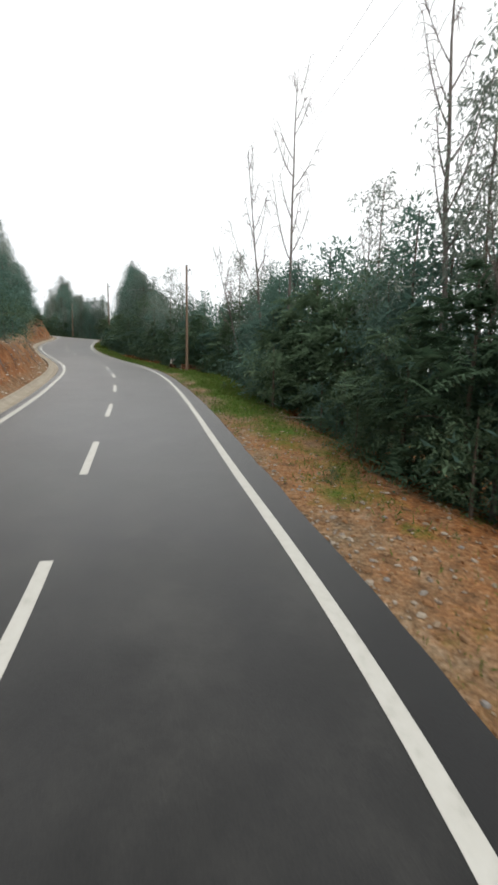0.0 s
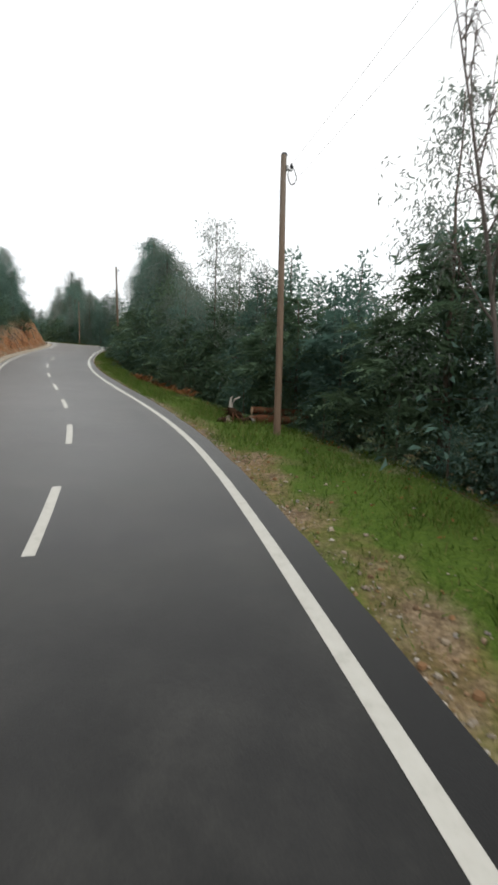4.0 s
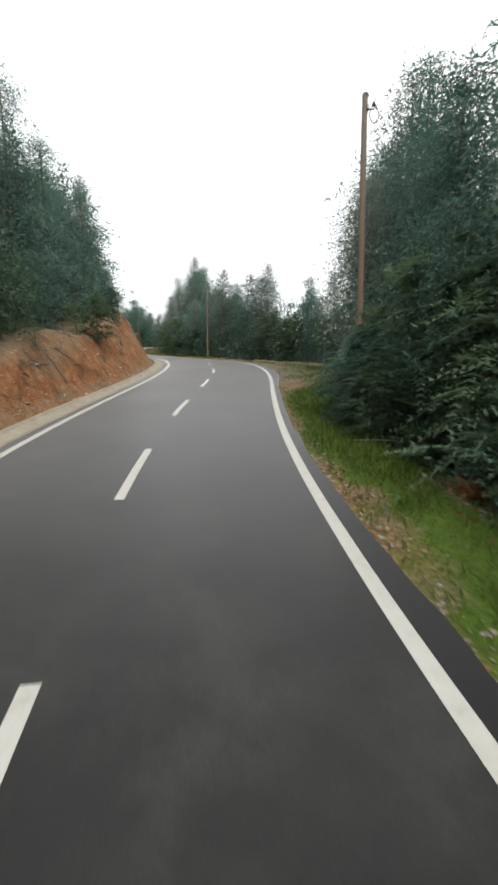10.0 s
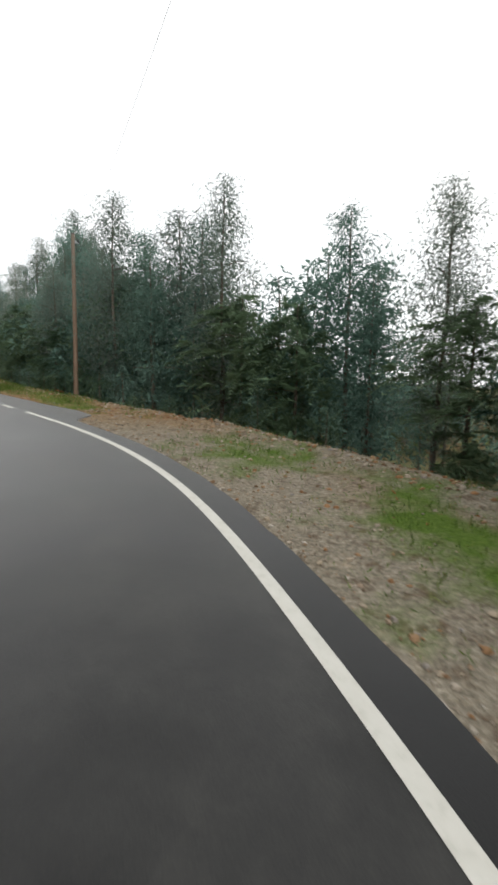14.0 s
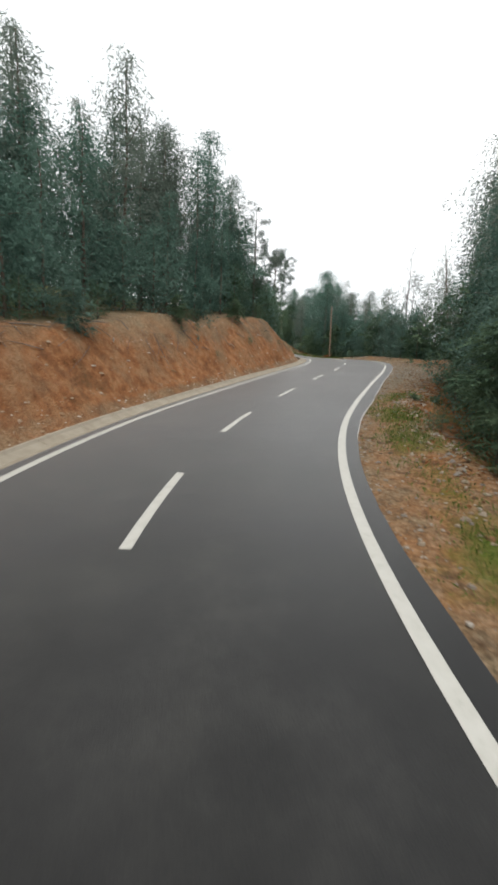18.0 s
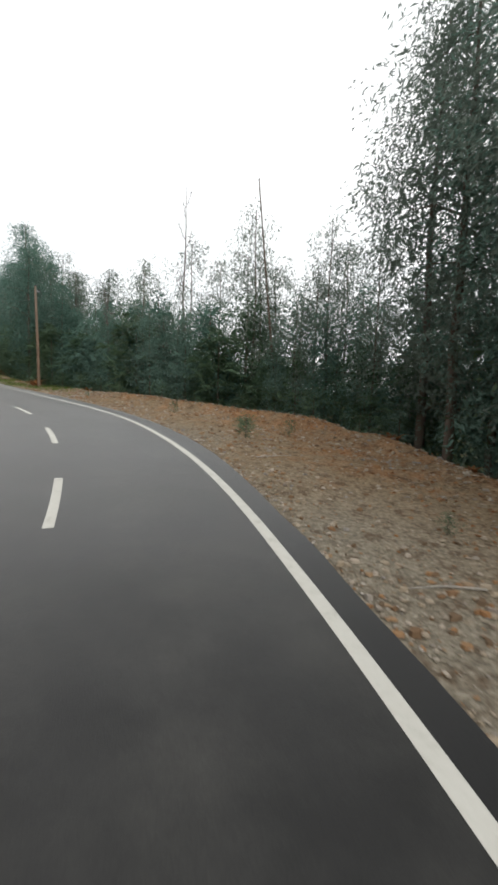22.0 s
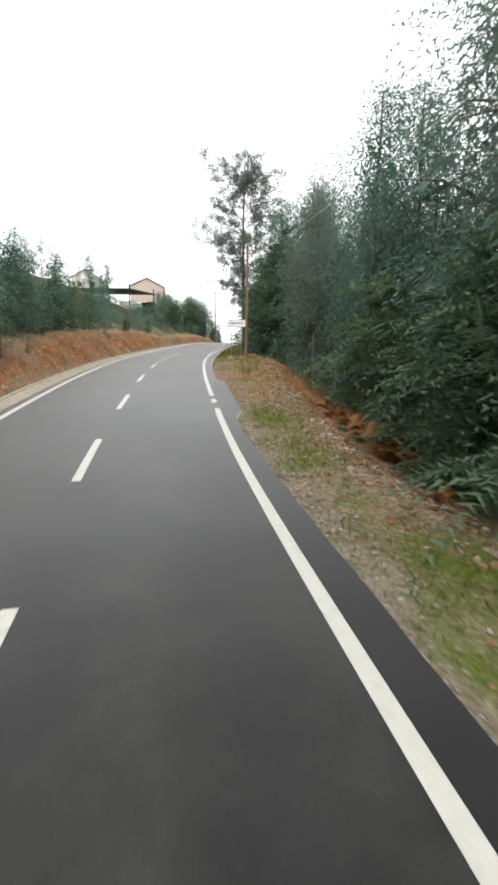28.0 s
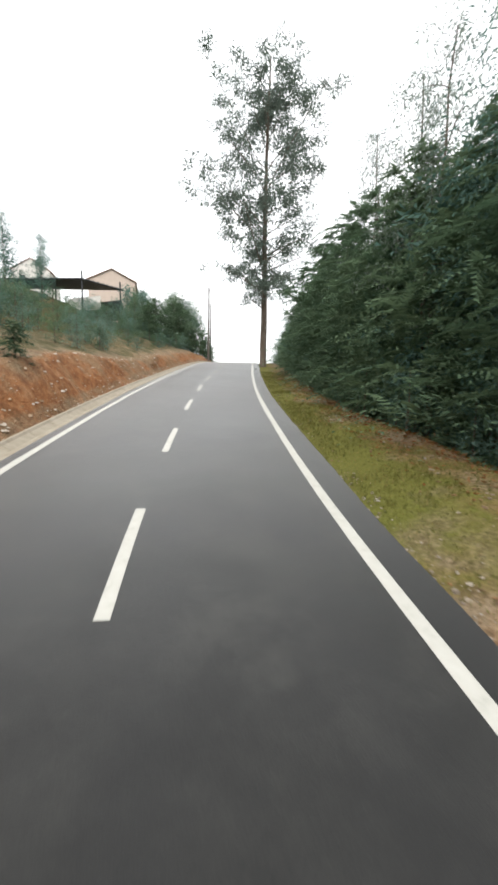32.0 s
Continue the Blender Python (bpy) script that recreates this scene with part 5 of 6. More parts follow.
# ---------------------------------------------------------------- place-name sign
def rounded_plate(w, h, r, depth, y):
    bm = bmesh.new()
    pts = []
    for cx, cz, a0 in ((w / 2 - r, h / 2 - r, 0), (-w / 2 + r, h / 2 - r, 90), (-w / 2 + r, -h / 2 + r, 180), (w / 2 - r, -h / 2 + r, 270)):
        for q in range(6):
            a = radians(a0 + 18 * q)
            pts.append(bm.verts.new((cx + r * math.cos(a), y, cz + r * math.sin(a))))
    f = bm.faces.new(pts)
    g = bmesh.ops.extrude_face_region(bm, geom=[f])
    bmesh.ops.translate(bm, vec=(0, depth, 0), verts=[v for v in g["geom"] if isinstance(v, bmesh.types.BMVert)])
    bmesh.ops.recalc_face_normals(bm, faces=bm.faces)
    return bm


M_SIGNW = make_plain("sign_white", (0.72, 0.73, 0.74), (0.82, 0.82, 0.82), 4, 0.35, 0.4, 0, 0.02)
M_SIGNB = make_plain("sign_black", (0.02, 0.02, 0.022), (0.035, 0.035, 0.04), 4, 0.4, 0.4, 0, 0.02)
M_SIGNG = make_plain("sign_grey", (0.16, 0.17, 0.18), (0.22, 0.23, 0.24), 4, 0.5, 0.4, 0, 0.02)


def town_sign(s, u, w, h, low, turn):
    p = land(s, u)
    root = tagged(new("town_sign"), "white place-name sign on two grey steel posts with concrete feet", "road sign")
    root.matrix_world = pose(float(p[0]), float(p[1]), float(p[2]), 0, 0, math.degrees(heading(s)) + turn)
    zc = low + h / 2
    up = Matrix.Translation((0, 0, zc))
    panel = part("panel", from_bm("panel", rounded_plate(w, h, 0.05, 0.02, 0.0), M_SIGNG), root, "dark grey sign back and rim")
    face = part("face", from_bm("face", rounded_plate(w - 0.045, h - 0.045, 0.04, 0.003, -0.004), M_SIGNW), panel, "white sign face")
    panel.matrix_local = up
    cu = bpy.data.curves.new("lettering", "FONT")
    cu.body, cu.size, cu.extrude, cu.align_x, cu.align_y, cu.space_character = "Aguieira", 0.215, 0.001, "CENTER", "CENTER", 1.12
    cu.offset = 0.0012
    tmp = bpy.data.objects.new("lettering_tmp", cu)
    me = bpy.data.meshes.new_from_object(tmp)
    bpy.data.objects.remove(tmp)
    me.name = "lettering"
    me.materials.clear()
    me.materials.append(M_SIGNB)
    txt = part("lettering", me, panel, "black letters")
    txt.matrix_local = pose(0.0, -0.0075, 0.015, 90, 0, 0)
    for x in (-w * 0.27, w * 0.27):
        bm = bmesh.new()
        bmesh.ops.create_cone(bm, cap_ends=True, segments=14, radius1=0.026, radius2=0.026, depth=low + h * 0.8, matrix=Matrix.Translation((x, 0.055, (low + h * 0.8) / 2)))
        part("post", from_bm("post", bm, M_STEEL, True), root)
        bm = bmesh.new()
        bmesh.ops.create_cone(bm, cap_ends=True, segments=14, radius1=0.19, radius2=0.13, depth=0.16, matrix=Matrix.Translation((x, 0.055, 0.01)) @ Matrix.Diagonal((1, 0.9, 1, 1)))
        part("foot", from_bm("foot", bm, M_CONC, True), root, "rounded concrete foot")
        bm = bmesh.new()
        box_bm(bm, x, 0.03, zc + h * 0.22, 0.11, 0.03, 0.04, 0.004)
        box_bm(bm, x, 0.03, zc - h * 0.22, 0.11, 0.03, 0.04, 0.004)
        part("clamp", from_bm("clamp", bm, M_STEEL), root)


town_sign(*SIGN)

# ---------------------------------------------------------------- houses on the rise
M_WALL = make_plain("render_beige", (0.50, 0.41, 0.345), (0.60, 0.50, 0.43), 1.5, 0.9, 0.2, 0, 0.1)
M_WALLW = make_plain("render_white", (0.62, 0.60, 0.56), (0.74, 0.72, 0.68), 1.5, 0.9, 0.2, 0, 0.1)
M_ROOF = make_plain("roof_tile", (0.24, 0.16, 0.12), (0.38, 0.27, 0.21), 5, 0.85, 0.2, 0, 0.4)
M_SHEET = make_plain("roof_sheet_dark", (0.035, 0.037, 0.042), (0.07, 0.072, 0.08), 3, 0.55, 0.4, 0.3, 0.1)
M_PANE = make_plain("window_dark", (0.03, 0.035, 0.04), (0.05, 0.055, 0.06), 3, 0.15, 0.5, 0, 0.0)


def prism(w, d, h0, h1, mat, name):
    """A gabled body: gable ends face along y."""
    v = [(-w / 2, -d / 2, -5), (w / 2, -d / 2, -5), (w / 2, d / 2, -5), (-w / 2, d / 2, -5), (-w / 2, -d / 2, h0), (w / 2, -d / 2, h0), (w / 2, d / 2, h0), (-w / 2, d / 2, h0), (0, -d / 2, h1), (0, d / 2, h1)]
    f = [(0, 1, 5, 8, 4), (2, 3, 7, 9, 6), (1, 2, 6, 5), (3, 0, 4, 7), (4, 8, 9, 7), (5, 6, 9, 8), (0, 3, 2, 1)]
    me = bpy.data.meshes.new(name)
    me.from_pydata(v, [], f)
    me.materials.append(mat)
    return me


def house(x, y, z, turn, w, d, h0, h1, wallmat, label):
    root = tagged(new("house"), label, "house")
    root.matrix_world = pose(x, y, z, 0, 0, turn)
    part("wall", prism(w, d, h0, h1, wallmat, "wall"), root)
    for sg in (-1, 1):
        sl = math.hypot(w / 2, h1 - h0)
        a = math.atan2(h1 - h0, w / 2)
        bm = bmesh.new()
        box_bm(bm, 0, 0, 0, sl + 0.3, d + 0.4, 0.09, 0.015)
        me = from_bm("roof", bm, M_ROOF)
        roof = part("roof", me, root)
        roof.matrix_local = Matrix.Translation((sg * (w / 4 + 0.1), 0, (h0 + h1) / 2 + 0.06)) @ Matrix.Rotation(sg * a, 4, "Y")
        for k in range(int(d / 0.7)):
            bm = bmesh.new()
            box_bm(bm, 0, -d / 2 + 0.35 + 0.7 * k, 0.10, sl + 0.3, 0.12, 0.07, 0.02)
            part("tile_row", from_bm("tile_row", bm, M_ROOF), roof)
    for wx, wz in () if wallmat == M_WALL else ((-w * 0.22, h0 - 1.35), (w * 0.22, h0 - 1.35)):
        bm = bmesh.new()
        box_bm(bm, 0, 0, 0, 1.1, 0.1, 1.2, 0.01)
        win = part("window", from_bm("window", bm, M_WALLW), root, "pale window frame")
        win.matrix_local = Matrix.Translation((wx, -d / 2 - 0.03, wz))
        bm = bmesh.new()
        box_bm(bm, 0, -0.04, 0, 0.92, 0.06, 1.02)
        part("pane", from_bm("pane", bm, M_PANE), win)
    return root


for row in HOUSES:
    house(*row[:8], M_WALL if row[8] else M_WALLW, "beige rendered house with a gabled tile roof on the rise" if row[8] else "white rendered house with a gabled tile roof")


def canopy(x, y, z, turn, w, d, h):
    root = tagged(new("carport"), "open carport with a dark sheet roof on posts beside the house", "carport")
    root.matrix_world = pose(x, y, z, 0, 0, turn)
    bm = bmesh.new()
    box_bm(bm, 0, 0, h, w, d, 0.12, 0.02, Matrix.Rotation(radians(5), 4, "Y"))
    roof = part("roof", from_bm("roof", bm, M_SHEET), root)
    for k in range(9):
        bm = bmesh.new()
        box_bm(bm, 0, -d / 2 + d * (k + 0.5) / 9, h + 0.085, w, 0.08, 0.05, 0.01, Matrix.Rotation(radians(5), 4, "Y"))
        part("rib", from_bm("rib", bm, M_SHEET), roof)
    for px in (-w / 2 + 0.3, 0, w / 2 - 0.3):
        for py in (-d / 2 + 0.3, d / 2 - 0.3):
            bm = bmesh.new()
            box_bm(bm, px, py, h / 2 - 0.8, 0.12, 0.12, h + 1.4, 0.01)
            part("post", from_bm("post", bm, M_DARK), root)
    # added dark panel that stands for the shade under the open roof
    bm = bmesh.new()
    box_bm(bm, w * 0.1, d / 2 - 0.15, 0.2, w * 0.78, 0.15, 2.2, 0.01)
    part("shade_panel", from_bm("shade_panel", bm, M_DARK), root, "added dark panel for the shade under the roof")
    bm = bmesh.new()
    box_bm(bm, w * 0.42, -d * 0.2, 0.3, w * 0.22, 0.15, 1.4, 0.01)
    part("low_wall", from_bm("low_wall", bm, M_WALLW), root, "white low wall")


canopy(*CANOPY)

# ---------------------------------------------------------------- stump pile by the verge
def log(name, x, y, z, L, r, az, tilt, label, root_m, seed):
    rg = np.random.default_rng(seed)
    t = np.linspace(0, 1, 7)
    v, f = tube(np.stack([t * L - L / 2, 0.03 * np.sin(5 * t), 0.02 * np.cos(4 * t)], 1), r * (1 + 0.12 * rg.normal(size=7)), 11)
    ob = tagged(new(name), label, "log", "cut logs")
    ob.matrix_world = root_m @ pose(x, y, z, 0, tilt, az)
    part("bark", mesh_np("bark", v, f, M_BARKR, True), ob)
    for e in (0, 1):
        bm = bmesh.new()
        bmesh.ops.create_cone(bm, cap_ends=True, segments=11, radius1=r * 0.98, radius2=r * 0.98, depth=0.03, matrix=Matrix.Translation(((e - 0.5) * L, 0, 0)) @ Matrix.Rotation(radians(90), 4, "Y"))
        part("cut_end", from_bm("cut_end", bm, M_CUT), ob, "pale sawn end")


M_BARKR = make_plain("bark_red_brown", (0.045, 0.020, 0.012), (0.19, 0.078, 0.038), 5, 0.9, 0.15, 0, 0.7)
M_SOIL = make_plain("dark_soil", (0.02, 0.013, 0.009), (0.075, 0.042, 0.024), 9, 0.95, 0.1, 0, 0.8)
M_CUT = make_plain("sawn_wood", (0.34, 0.22, 0.14), (0.50, 0.36, 0.25), 8, 0.85, 0.15, 0, 0.3)
M_PALE = make_plain("weathered_wood", (0.25, 0.23, 0.20), (0.42, 0.39, 0.35), 6, 0.9, 0.1, 0, 0.5)


def stump_pile(s, u):
    p = land(s, u)
    base = pose(float(p[0]), float(p[1]), float(p[2]), 0, 0, math.degrees(heading(s)))
    for k, (x, y, z, L, r, az, ti) in enumerate(((1.0, 0.1, 0.29, 1.6, 0.125, -10, 2), (0.98, -0.2, 0.05, 1.8, 0.14, -4, 1), (0.9, 0.4, 0.06, 1.5, 0.13, 12, -2))):
        log("cut_log", x, y, z, L, r, az, ti, "red-brown barked log with a pale sawn end", base, 40 + k)
    rg = np.random.default_rng(3)
    root = tagged(new("uprooted_stump"), "uprooted tree stump with pale forked roots on the grass", "stump")
    root.matrix_world = base @ pose(-0.45, 0.0, 0.02)
    part("butt", mesh_np("butt", *tube([(0.3, 0, 0), (0.1, 0, 0.15), (-0.1, 0.02, 0.3), (-0.2, 0, 0.42)], [0.06, 0.14, 0.13, 0.05], 9), M_SOIL, True), root)
    for k in range(16):
        az = rg.uniform(0, 6.28)
        lp = limb(np.array([-0.05, 0, 0.25]), az, rg.uniform(0.3, 0.6), rg.uniform(-0.3, 0.7), rg, 6, rg.uniform(0, 1.2))
        part("root", mesh_np("root", *tube(lp, np.linspace(0.026, 0.005, 6), 6), M_SOIL if k % 3 else M_BARKR, True), root)
    for k in range(15):
        bm = bmesh.new()
        bmesh.ops.create_icosphere(bm, subdivisions=2, radius=rg.uniform(0.07, 0.17))
        for v in bm.verts:
            v.co *= rg.uniform(0.72, 1.2)
            v.co.z *= 0.75
        clod = part("soil_clod", from_bm("soil_clod", bm, (M_SOIL, M_BARKR, M_STONE)[0 if k < 9 else 1 if k < 13 else 2]), root)
        clod.matrix_local = pose(rg.uniform(-0.42, 0.62), rg.uniform(-0.45, 0.35), rg.uniform(-0.08, 0.12), 0, 0, rg.uniform(0, 360))
    for dx, top in ((0.0, 0.62), (0.12, 0.52)):
        part("fork", mesh_np("fork", *tube([(-0.12, 0, 0.3), (-0.16 + dx * 0.3, 0, 0.45), (-0.12 + dx, 0, 0.45 + top * 0.4), (-0.02 + dx * 1.6, 0, 0.4 + top * 0.62)], [0.055, 0.05, 0.035, 0.014], 7), M_PALE, True), root, "pale forked root")
    pp = tagged(new("broken_pipe"), "short broken piece of pale pipe lying on the grass", "pipe")
    pp.matrix_world = base @ pose(-0.05, -0.35, 0.06, 0, 10, 40)
    v, f = tube([(-0.14, 0, 0), (0.14, 0, 0)], [0.075, 0.08], 14)
    v2, f2 = tube([(-0.14, 0, 0), (0.14, 0, 0)], [0.058, 0.062], 14)
    part("outer_wall", mesh_np("outer_wall", v, f, M_PALE, True), pp)
    # the hole's darkness is put into the inner wall's colour
    part("inner_wall", mesh_np("inner_wall", v2, f2[:, ::-1], M_DARK, True), pp, "inside coloured dark for the shade of the hole")


stump_pile(*STUMPS)

# ---------------------------------------------------------------- fallen twigs, ferns
def fern(s, u, scale, mat, label):
    p = land(s, u)
    root = tagged(new("bracken"), label, "fern", "bracken at the wood's edge")
    root.matrix_world = pose(float(p[0]), float(p[1]), float(p[2]) - 0.02, 0, 0, rng.uniform(0, 360)) @ Matrix.Diagonal((scale, scale, scale, 1))
    for me in mat:
        part("frond", me, root)


def fronds(seed, mat, n=9):
    """Arching fronds: leaflets joined to both sides of one rib."""
    rg = np.random.default_rng(seed)
    out = []
    for k in range(n):
        lp = limb(np.zeros(3), k * 0.7 + rg.normal(0, 0.2), rg.uniform(0.5, 0.85), rg.uniform(0.9, 1.6), rg, 7, 0.9)
        q = np.linspace(0.08, 1, 19)
        rib = np.stack([np.interp(q, np.linspace(0, 1, 7), lp[:, j]) for j in range(3)], 1)
        run = lp[-1] - lp[0]
        run /= np.linalg.norm(run)
        side = np.cross(run, [0, 0, 1.0])
        side /= np.linalg.norm(side)
        w = (0.30 * (1.08 - q[:-1]) * rg.uniform(0.8, 1.15, 18))[:, None]
        drop = np.array([0, 0, -0.35])
        mid_ = (rib[:-1] + rib[1:]) / 2
        left, right = mid_ + (side + 0.4 * run + drop) * w, mid_ + (-side + 0.4 * run + drop) * w
        a = np.arange(18)
        faces = np.concatenate([np.stack([a, a + 1, 19 + a], 1), np.stack([a + 1, a, 37 + a], 1)])
        out.append(mesh_np("frond", np.concatenate([rib, left, right]), faces, mat))
    return out


FERN_R, FERN_G = fronds(5, M_FERN), fronds(6, M_GREEN)
for s, u, sc in FERNS:
    fern(s, u, sc, FERN_R, "rust-brown dry bracken at the edge of the wood")
for k in range(46):
    s = rng.uniform(0, 165)
    fern(s, float(along(s, VERGE)) + SHOULDER + rng.uniform(-0.1, 0.7), rng.uniform(0.35, 0.7), FERN_G if rng.random() < 0.7 else FERN_R, "small bracken at the edge of the wood")
for k in range(26):
    s, u = rng.uniform(0, 160), rng.uniform(1.2, 3.0)
    if 81 < s < 92:
        s += 14
    p = land(s, u)
    L = rng.uniform(0.3, 0.9)
    tw = tagged(new("fallen_branch", mesh_np("fallen_branch", *tube([(0, 0, 0.015), (L * 0.5, 0.05 * L, 0.03), (L, 0.2 * L, 0.02)], [0.014, 0.011, 0.004], 5), M_PALE if k % 3 == 0 else M_BARK, True)), "thin fallen branch lying on the verge", "branch", "fallen branches")
    tw.matrix_world = pose(float(p[0]), float(p[1]), float(p[2]), 0, 0, rng.uniform(0, 360))

# small plants that hold on the face of the bank
for k in range(70):
    s = rng.uniform(20, 178)
    f = rng.uniform(0.25, 1.05) ** 0.7
    u = -ROAD_W - 0.9 - (float(along(s, BANK)) * 0.62 + 0.3) * f
    p = bank_place(np.array(s), np.array(u))
    k_ = rng.uniform(0.1, 0.32)
    plant("weed_tuft", SHRUB[int(rng.integers(3))], pose(float(p[0]), float(p[1]), float(p[2]) - 0.03, 0, 0, rng.uniform(0, 360)) @ Matrix.Diagonal((k_, k_, k_, 1)), "small green weed rooted in the clay bank", "weed", "weeds on the bank")

# dead roots and sticks that stick out near the bank's top
for k in range(20):
    s = rng.uniform(58, 126)
    f = rng.uniform(0.55, 1.0)
    u = -ROAD_W - 0.9 - (float(along(s, BANK)) * 0.62 + 0.3) * f
    p = bank_place(np.array(s), np.array(u))
    L = rng.uniform(0.15, 0.45)
    ob = tagged(new("dead_root", mesh_np("dead_root", *tube([(0, 0, -0.05), (L * 0.4, 0.06 * L, 0.05), (L * 0.8, 0.2 * L, 0.02), (L, 0.2 * L, -0.08)], [0.022, 0.02, 0.012, 0.004], 5), M_PALE if k % 3 else M_BARK, True)), "dead root sticking out of the clay bank", "root", "dead roots on the bank")
    ob.matrix_world = pose(float(p[0]), float(p[1]), float(p[2]) + 0.02, 0, rng.uniform(-10, 40), math.degrees(heading(s)) + rng.uniform(-80, 80))

# ---------------------------------------------------------------- loose stones and grass (uncountable)
def stones(name, S, U, size, mat, place=None):
    n = len(S)
    p = (place or land)(S, U)
    # six-sided blocks with a smaller top
    six = np.arange(6) * np.pi / 3
    ring = np.stack([np.cos(six), np.sin(six)], 1)
    oct_v = np.concatenate([np.c_[ring, np.full(6, -0.15)], np.c_[0.72 * ring, np.full(6, 0.42)], [(0, 0, 0.58)]])
    a6 = np.arange(6)
    b6 = (a6 + 1) % 6
    oct_f = np.concatenate([np.stack([a6, b6, 6 + b6], 1), np.stack([a6, 6 + b6, 6 + a6], 1), np.stack([6 + a6, 6 + b6, 0 * a6 + 12], 1)])
    th = rng.uniform(0, 2 * np.pi, n)
    v = oct_v[None] * (size[:, None] * rng.uniform(0.6, 1.35, (n, 3)))[:, None, :] * rng.uniform(0.72, 1.2, (n, 13, 1))
    c, s_ = np.cos(th)[:, None], np.sin(th)[:, None]
    v = np.stack([v[..., 0] * c - v[..., 1] * s_, v[..., 0] * s_ + v[..., 1] * c, v[..., 2]], -1) + p[:, None]
    f = oct_f[None] + 13 * np.arange(n)[:, None, None]
    return mesh_np(name, v.reshape(-1, 3), f.reshape(-1, 3), mat)


def make_pebble(name, stops):
    m, n, l, b = mat_base(name, 0.9, 0.2)
    geo = n.new("ShaderNodeNewGeometry")
    c = n_ramp(n, l, geo.outputs["Random Per Island"], stops)
    l.new(n_mix(n, l, n_math(n, l, "MULTIPLY", n_noise(n, l, n_obj(n), 60, 4), 0.5), c, (0.2, 0.14, 0.09)), b.inputs["Base Color"])
    return m


def make_blade(name, stops):
    m, n, l, b = mat_base(name, 0.6, 0.2)
    geo = n.new("ShaderNodeNewGeometry")
    c = n_ramp(n, l, geo.outputs["Random Per Island"], stops)
    l.new(c, b.inputs["Base Color"])
    t = n.new("ShaderNodeBsdfTranslucent")
    l.new(c, t.inputs["Color"])
    mx = n.new("ShaderNodeMixShader")
    mx.inputs[0].default_value = 0.3
    l.new(b.outputs[0], mx.inputs[1])
    l.new(t.outputs[0], mx.inputs[2])
    l.new(mx.outputs[0], n["Material Output"].inputs["Surface"])
    return m


M_BLADE = make_blade("grass_blade", [(0.0, (0.034, 0.072, 0.009)), (0.5, (0.074, 0.134, 0.018)), (0.85, (0.118, 0.158, 0.031)), (1.0, (0.21, 0.18, 0.08))])
M_OLIVE = make_blade("olive_blade", [(0.0, (0.055, 0.066, 0.012)), (0.5, (0.118, 0.118, 0.024)), (0.85, (0.165, 0.142, 0.038)), (1.0, (0.23, 0.18, 0.08))])
M_SCREE = make_pebble("scree", [(0.0, (0.19, 0.105, 0.05)), (0.4, (0.30, 0.19, 0.11)), (0.7, (0.40, 0.32, 0.24)), (1.0, (0.54, 0.49, 0.43))])
M_PEB = make_pebble("pebbles", [(0.0, (0.07, 0.05, 0.032)), (0.25, (0.24, 0.115, 0.045)), (0.42, (0.25, 0.17, 0.10)), (0.58, (0.20, 0.20, 0.195)), (0.75, (0.30, 0.25, 0.18)), (1.0, (0.37, 0.33, 0.275))])
M_PALEPEB = make_pebble("pale_pebbles", [(0.0, (0.12, 0.10, 0.08)), (0.35, (0.27, 0.24, 0.19)), (0.7, (0.34, 0.315, 0.27)), (1.0, (0.43, 0.41, 0.37))])
n = 50000
S = rng.uniform(S_FIRST + 1, 206, n)
U = SHOULDER + along(S, APRON) + 0.02 + rng.random(n) ** 1.3 * (along(S, VERGE) + 0.6)
P_ = rd(S, U)
keep = rng.random(n) < np.clip(1.05 - 1.25 * verge_grass(S, U, P_), 0.05, 1) * (0.35 + 0.9 * fbm(P_[:, 0], P_[:, 1], 2.0, 61)) * np.interp(S, [88, 90, 108, 111], [1, 0.45, 0.45, 1])
S, U = S[keep], U[keep]
tagged(new("gravel", stones("gravel", S, U, 0.010 + 0.036 * rng.random(len(S)) ** 3.0, M_PEB)), "loose tan and orange gravel along the verge", "gravel", kind="stuff")
# pale crumbled gravel along the asphalt's rim
n = 26000
S = rng.uniform(S_FIRST + 1, 190, n)
U = SHOULDER + along(S, APRON) + 0.02 + 0.30 * rng.random(n) ** 1.6
keep = rng.random(n) < np.interp(S, [-8, 8, 14, 26, 32, 36, 48, 54, 62, 80, 100, 112, 124, 134, 150, 162, 174, 190], [0.1, 0.15, 0.5, 0.5, 0.8, 1.0, 0.9, 0.3, 0.2, 0.3, 0.2, 0.6, 0.5, 1.0, 0.9, 0.6, 0.3, 0.15]) * np.clip(2.4 * (fbm(S, 0 * S, 1.8, 93) - 0.28), 0, 1)
S, U = S[keep], U[keep]
tagged(new("rim_gravel", stones("rim_gravel", S, U, 0.007 + 0.024 * rng.random(len(S)) ** 2.6, M_PALEPEB)), "pale crumbled gravel along the edge of the asphalt", "gravel", kind="stuff")
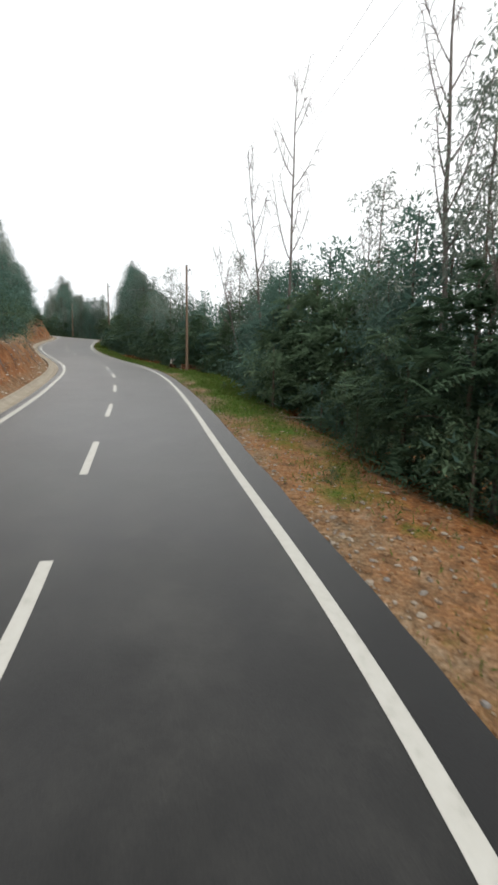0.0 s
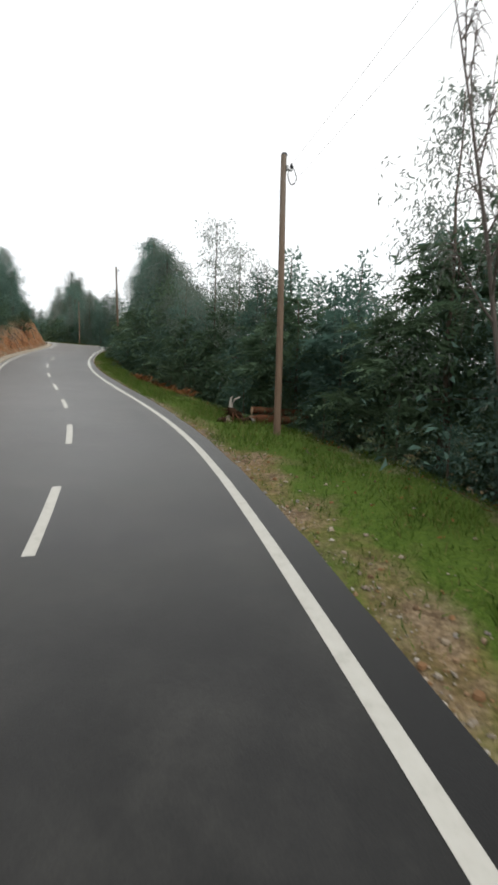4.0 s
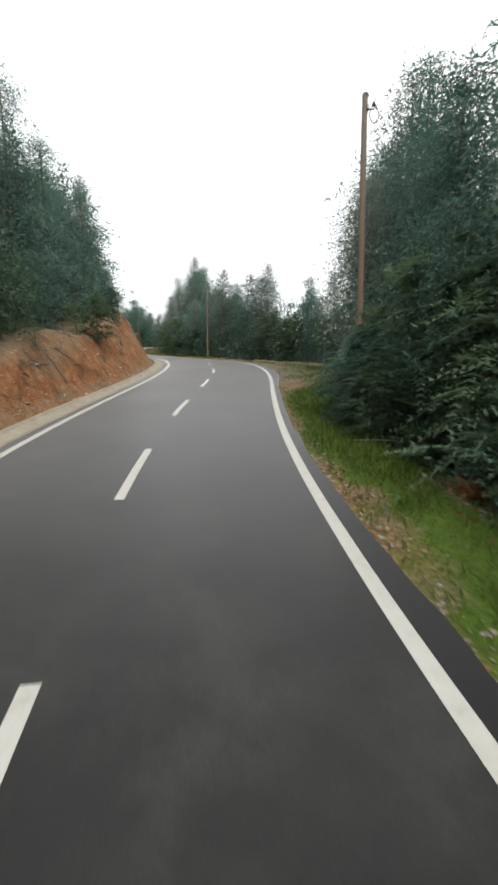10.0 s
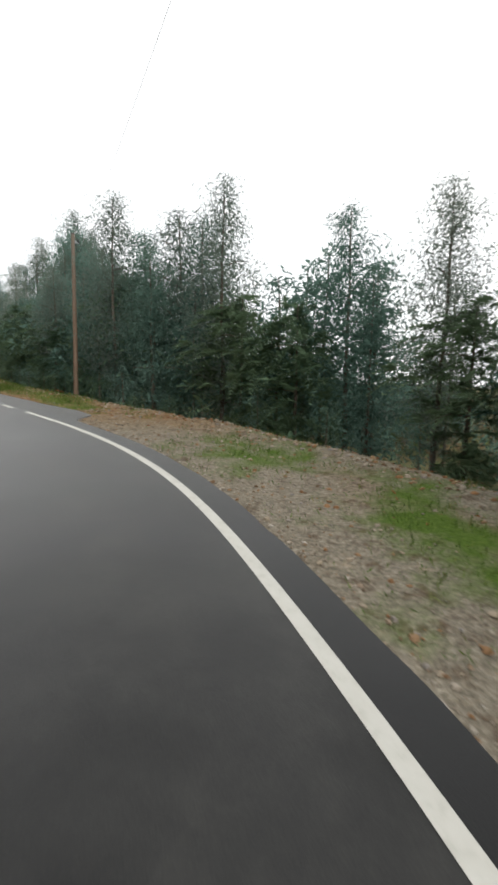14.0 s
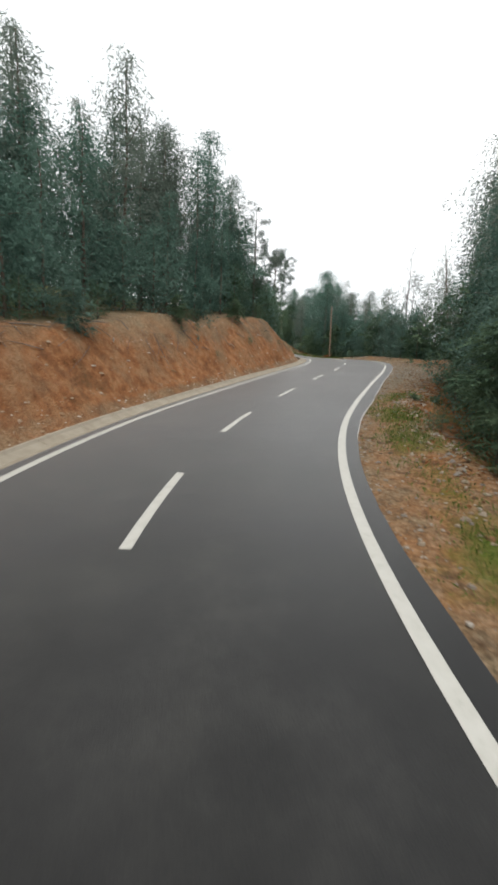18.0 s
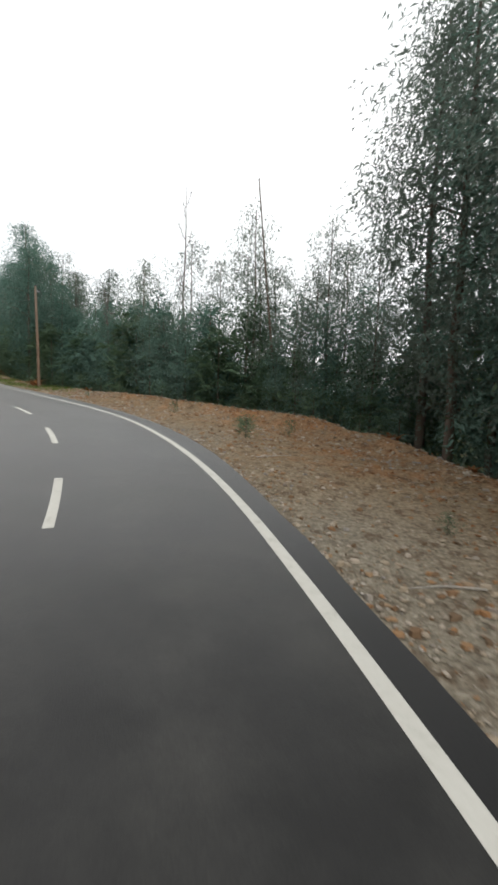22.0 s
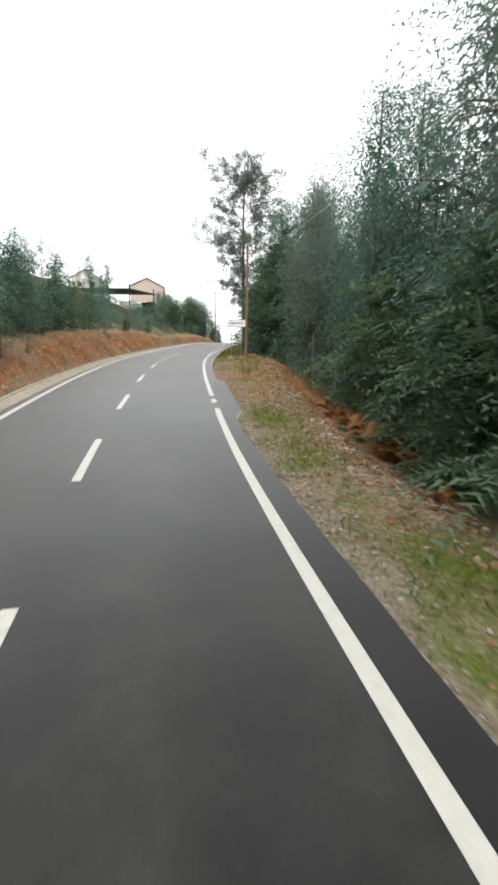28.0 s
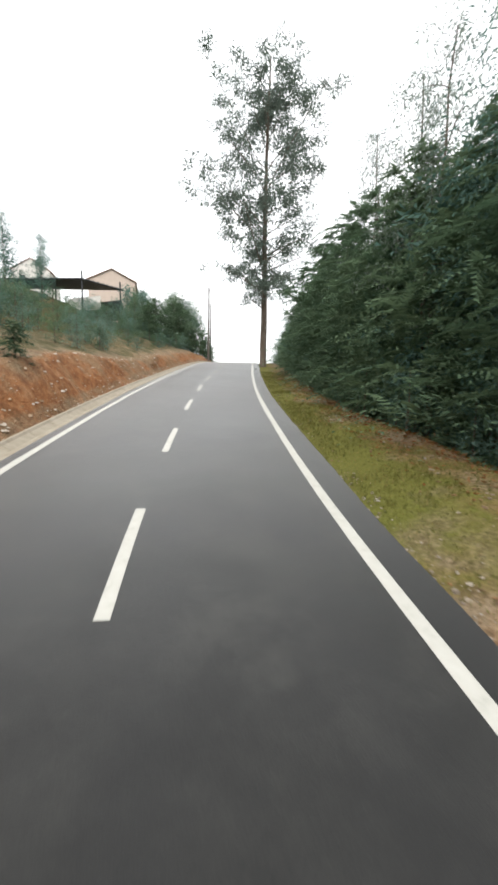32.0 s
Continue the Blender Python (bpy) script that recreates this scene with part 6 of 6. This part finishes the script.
# coarse rubble on the dug-out ridge and in drifts along the wide verge
n = 60000
S = rng.uniform(58, 180, n)
U = SHOULDER + along(S, APRON) + 0.05 + rng.random(n) * (along(S, VERGE) + 0.35 - along(S, APRON))
drift = np.exp(-((U - SHOULDER - 0.88 * along(S, VERGE)) / 0.5) ** 2) * np.clip(along(S, BERM) * 6, 0, 1.2) + 0.9 * np.clip(fbm(S, U * 1.5, 3.2, 81) - 0.55, 0, 1) * (along(S, GRASS) < 0.35) * np.interp(S, [94, 98, 109, 113], [1, 0.15, 0.15, 1]) + np.interp(S, [112, 116, 122, 131, 134, 142, 146], [0, 0.4, 0.85, 0.9, 1.7, 1.7, 0]) * np.clip(0.2 + 2.2 * (fbm(S, U, 1.5, 87) - 0.4), 0, 1)
keep = rng.random(n) < drift * np.interp(S, [164, 168], [1, 0.4])
S, U = S[keep], U[keep]
tagged(new("rubble", stones("rubble", S, U, 0.012 + 0.060 * rng.random(len(S)) ** 3.4, M_PEB)), "orange and grey broken stones and clods on the verge", "rubble", kind="stuff")
# brown fallen leaves under the trees' edge
n = 29000
S = rng.uniform(S_FIRST + 1, 200, n)
U = SHOULDER + along(S, VERGE) * rng.uniform(0.35, 1.25, n)
P_ = rd(S, U)
keep = rng.random(n) < np.clip((U - SHOULDER) / along(S, VERGE) - 0.35, 0, 1) * np.interp(S, [-8, 10, 14, 50, 60, 66, 84, 90, 104, 108, 122, 128, 150, 168, 173, 180, 200], [0.5, 0.5, 0.25, 0.2, 0.5, 0.2, 0.2, 0.3, 0.5, 1.5, 1.5, 0.6, 0.6, 0.8, 1.7, 1.7, 1.3]) * (0.3 + 1.2 * fbm(P_[:, 0], P_[:, 1], 1.6, 83))
S, U = S[keep], U[keep]
p = land(S, U) + [0, 0, 0.012]
d = rng.normal(0, 1, (len(S), 3)) * [1, 1, 0.25]
tagged(new("fallen_leaves", mesh_np("fallen_leaves", *leaf_quads(p, d, 0.06 + 0.09 * rng.random(len(S)), 0.02 + 0.03 * rng.random(len(S)), rng), M_DRY)), "rust-brown fallen eucalyptus leaves at the edge of the wood", "leaves", kind="stuff")
n = 13000
S = rng.uniform(S_FIRST + 1, 206, n)
U = -ROAD_W - 0.93 - np.where(rng.random(n) < 0.35, 0.45 * rng.random(n) ** 1.5, rng.random(n) * (along(S, BANK) * 0.62 + 0.6))
tagged(new("bank_stones", stones("bank_stones", S, U, 0.010 + 0.065 * rng.random(n) ** 3.5, M_SCREE, bank_place)), "small pale stones and clods on the clay bank", "stones", kind="stuff")
# dry sticks strewn over the top of the cut
twigs = []
for i in range(420):
    s, f = rng.uniform(6, 126), rng.uniform(0.62, 1.25)
    u = -ROAD_W - 0.9 - 0.62 * float(along(s, BANK)) * f
    ds, du = rng.normal(0, 0.28), rng.normal(0, 0.2)
    q = bank_place(np.array([s - ds, s, s + ds]), np.array([u - du, u, u + du])) + [[0, 0, 0.03], [0, 0, 0.05], [0, 0, 0.04]]
    r = rng.uniform(0.006, 0.018)
    twigs.append(tube(q, np.array([r, 0.85 * r, 0.4 * r]), 4))
tagged(new("dry_sticks", mesh_np("dry_sticks", *join_vf(twigs), M_BARE)), "dry grey sticks and prunings along the top of the bank", "sticks", kind="stuff")
# grass
n = 320000
S = rng.uniform(S_FIRST + 1, 206, n)
U = SHOULDER + along(S, APRON) + 0.08 + rng.random(n) * (along(S, VERGE) + 0.9)
P_ = rd(S, U)
g = np.clip(verge_grass(S, U, P_) * 1.5 - 0.25, 0, 1) * np.clip(0.2 + 1.6 * (fbm(P_[:, 0], P_[:, 1], 0.9, 71) - 0.25), 0, 1.2)
keep = rng.random(n) < g * 1.1
S, U, g = S[keep], U[keep], g[keep]
p = land(S, U)
d = rng.normal(0, 0.45, (len(S), 3)) + [0, 0, 1]
ln = (0.06 + 0.15 * rng.random(len(S)) ** 1.5) * (0.6 + 0.8 * g)
wd = 0.010 + 0.008 * rng.random(len(S))
for name, mat, m, label in (("grass", M_BLADE, S < 177.5, "short green and yellowing grass on the verge"), ("moss", M_OLIVE, S >= 177.5, "low olive-yellow moss and grass beside the asphalt")):
    low = 0.55 if name == "moss" else 1.0
    tagged(new(name, mesh_np(name, *leaf_quads(p[m], d[m], ln[m] * low, wd[m], rng), mat)), label, "grass", kind="stuff")

# ---------------------------------------------------------------- slab over the ditch
p = land(73.0, 5.8)
bm = bmesh.new()
box_bm(bm, 0, 0, 0.05, 0.55, 2.0, 0.12, 0.02)
slab = tagged(new("concrete_slab", from_bm("concrete_slab", bm, M_CONC)), "pale concrete slab lying in the grass", "slab")
slab.matrix_world = pose(float(p[0]), float(p[1]), float(p[2]), 2, 0, math.degrees(heading(73.0)) - 20)
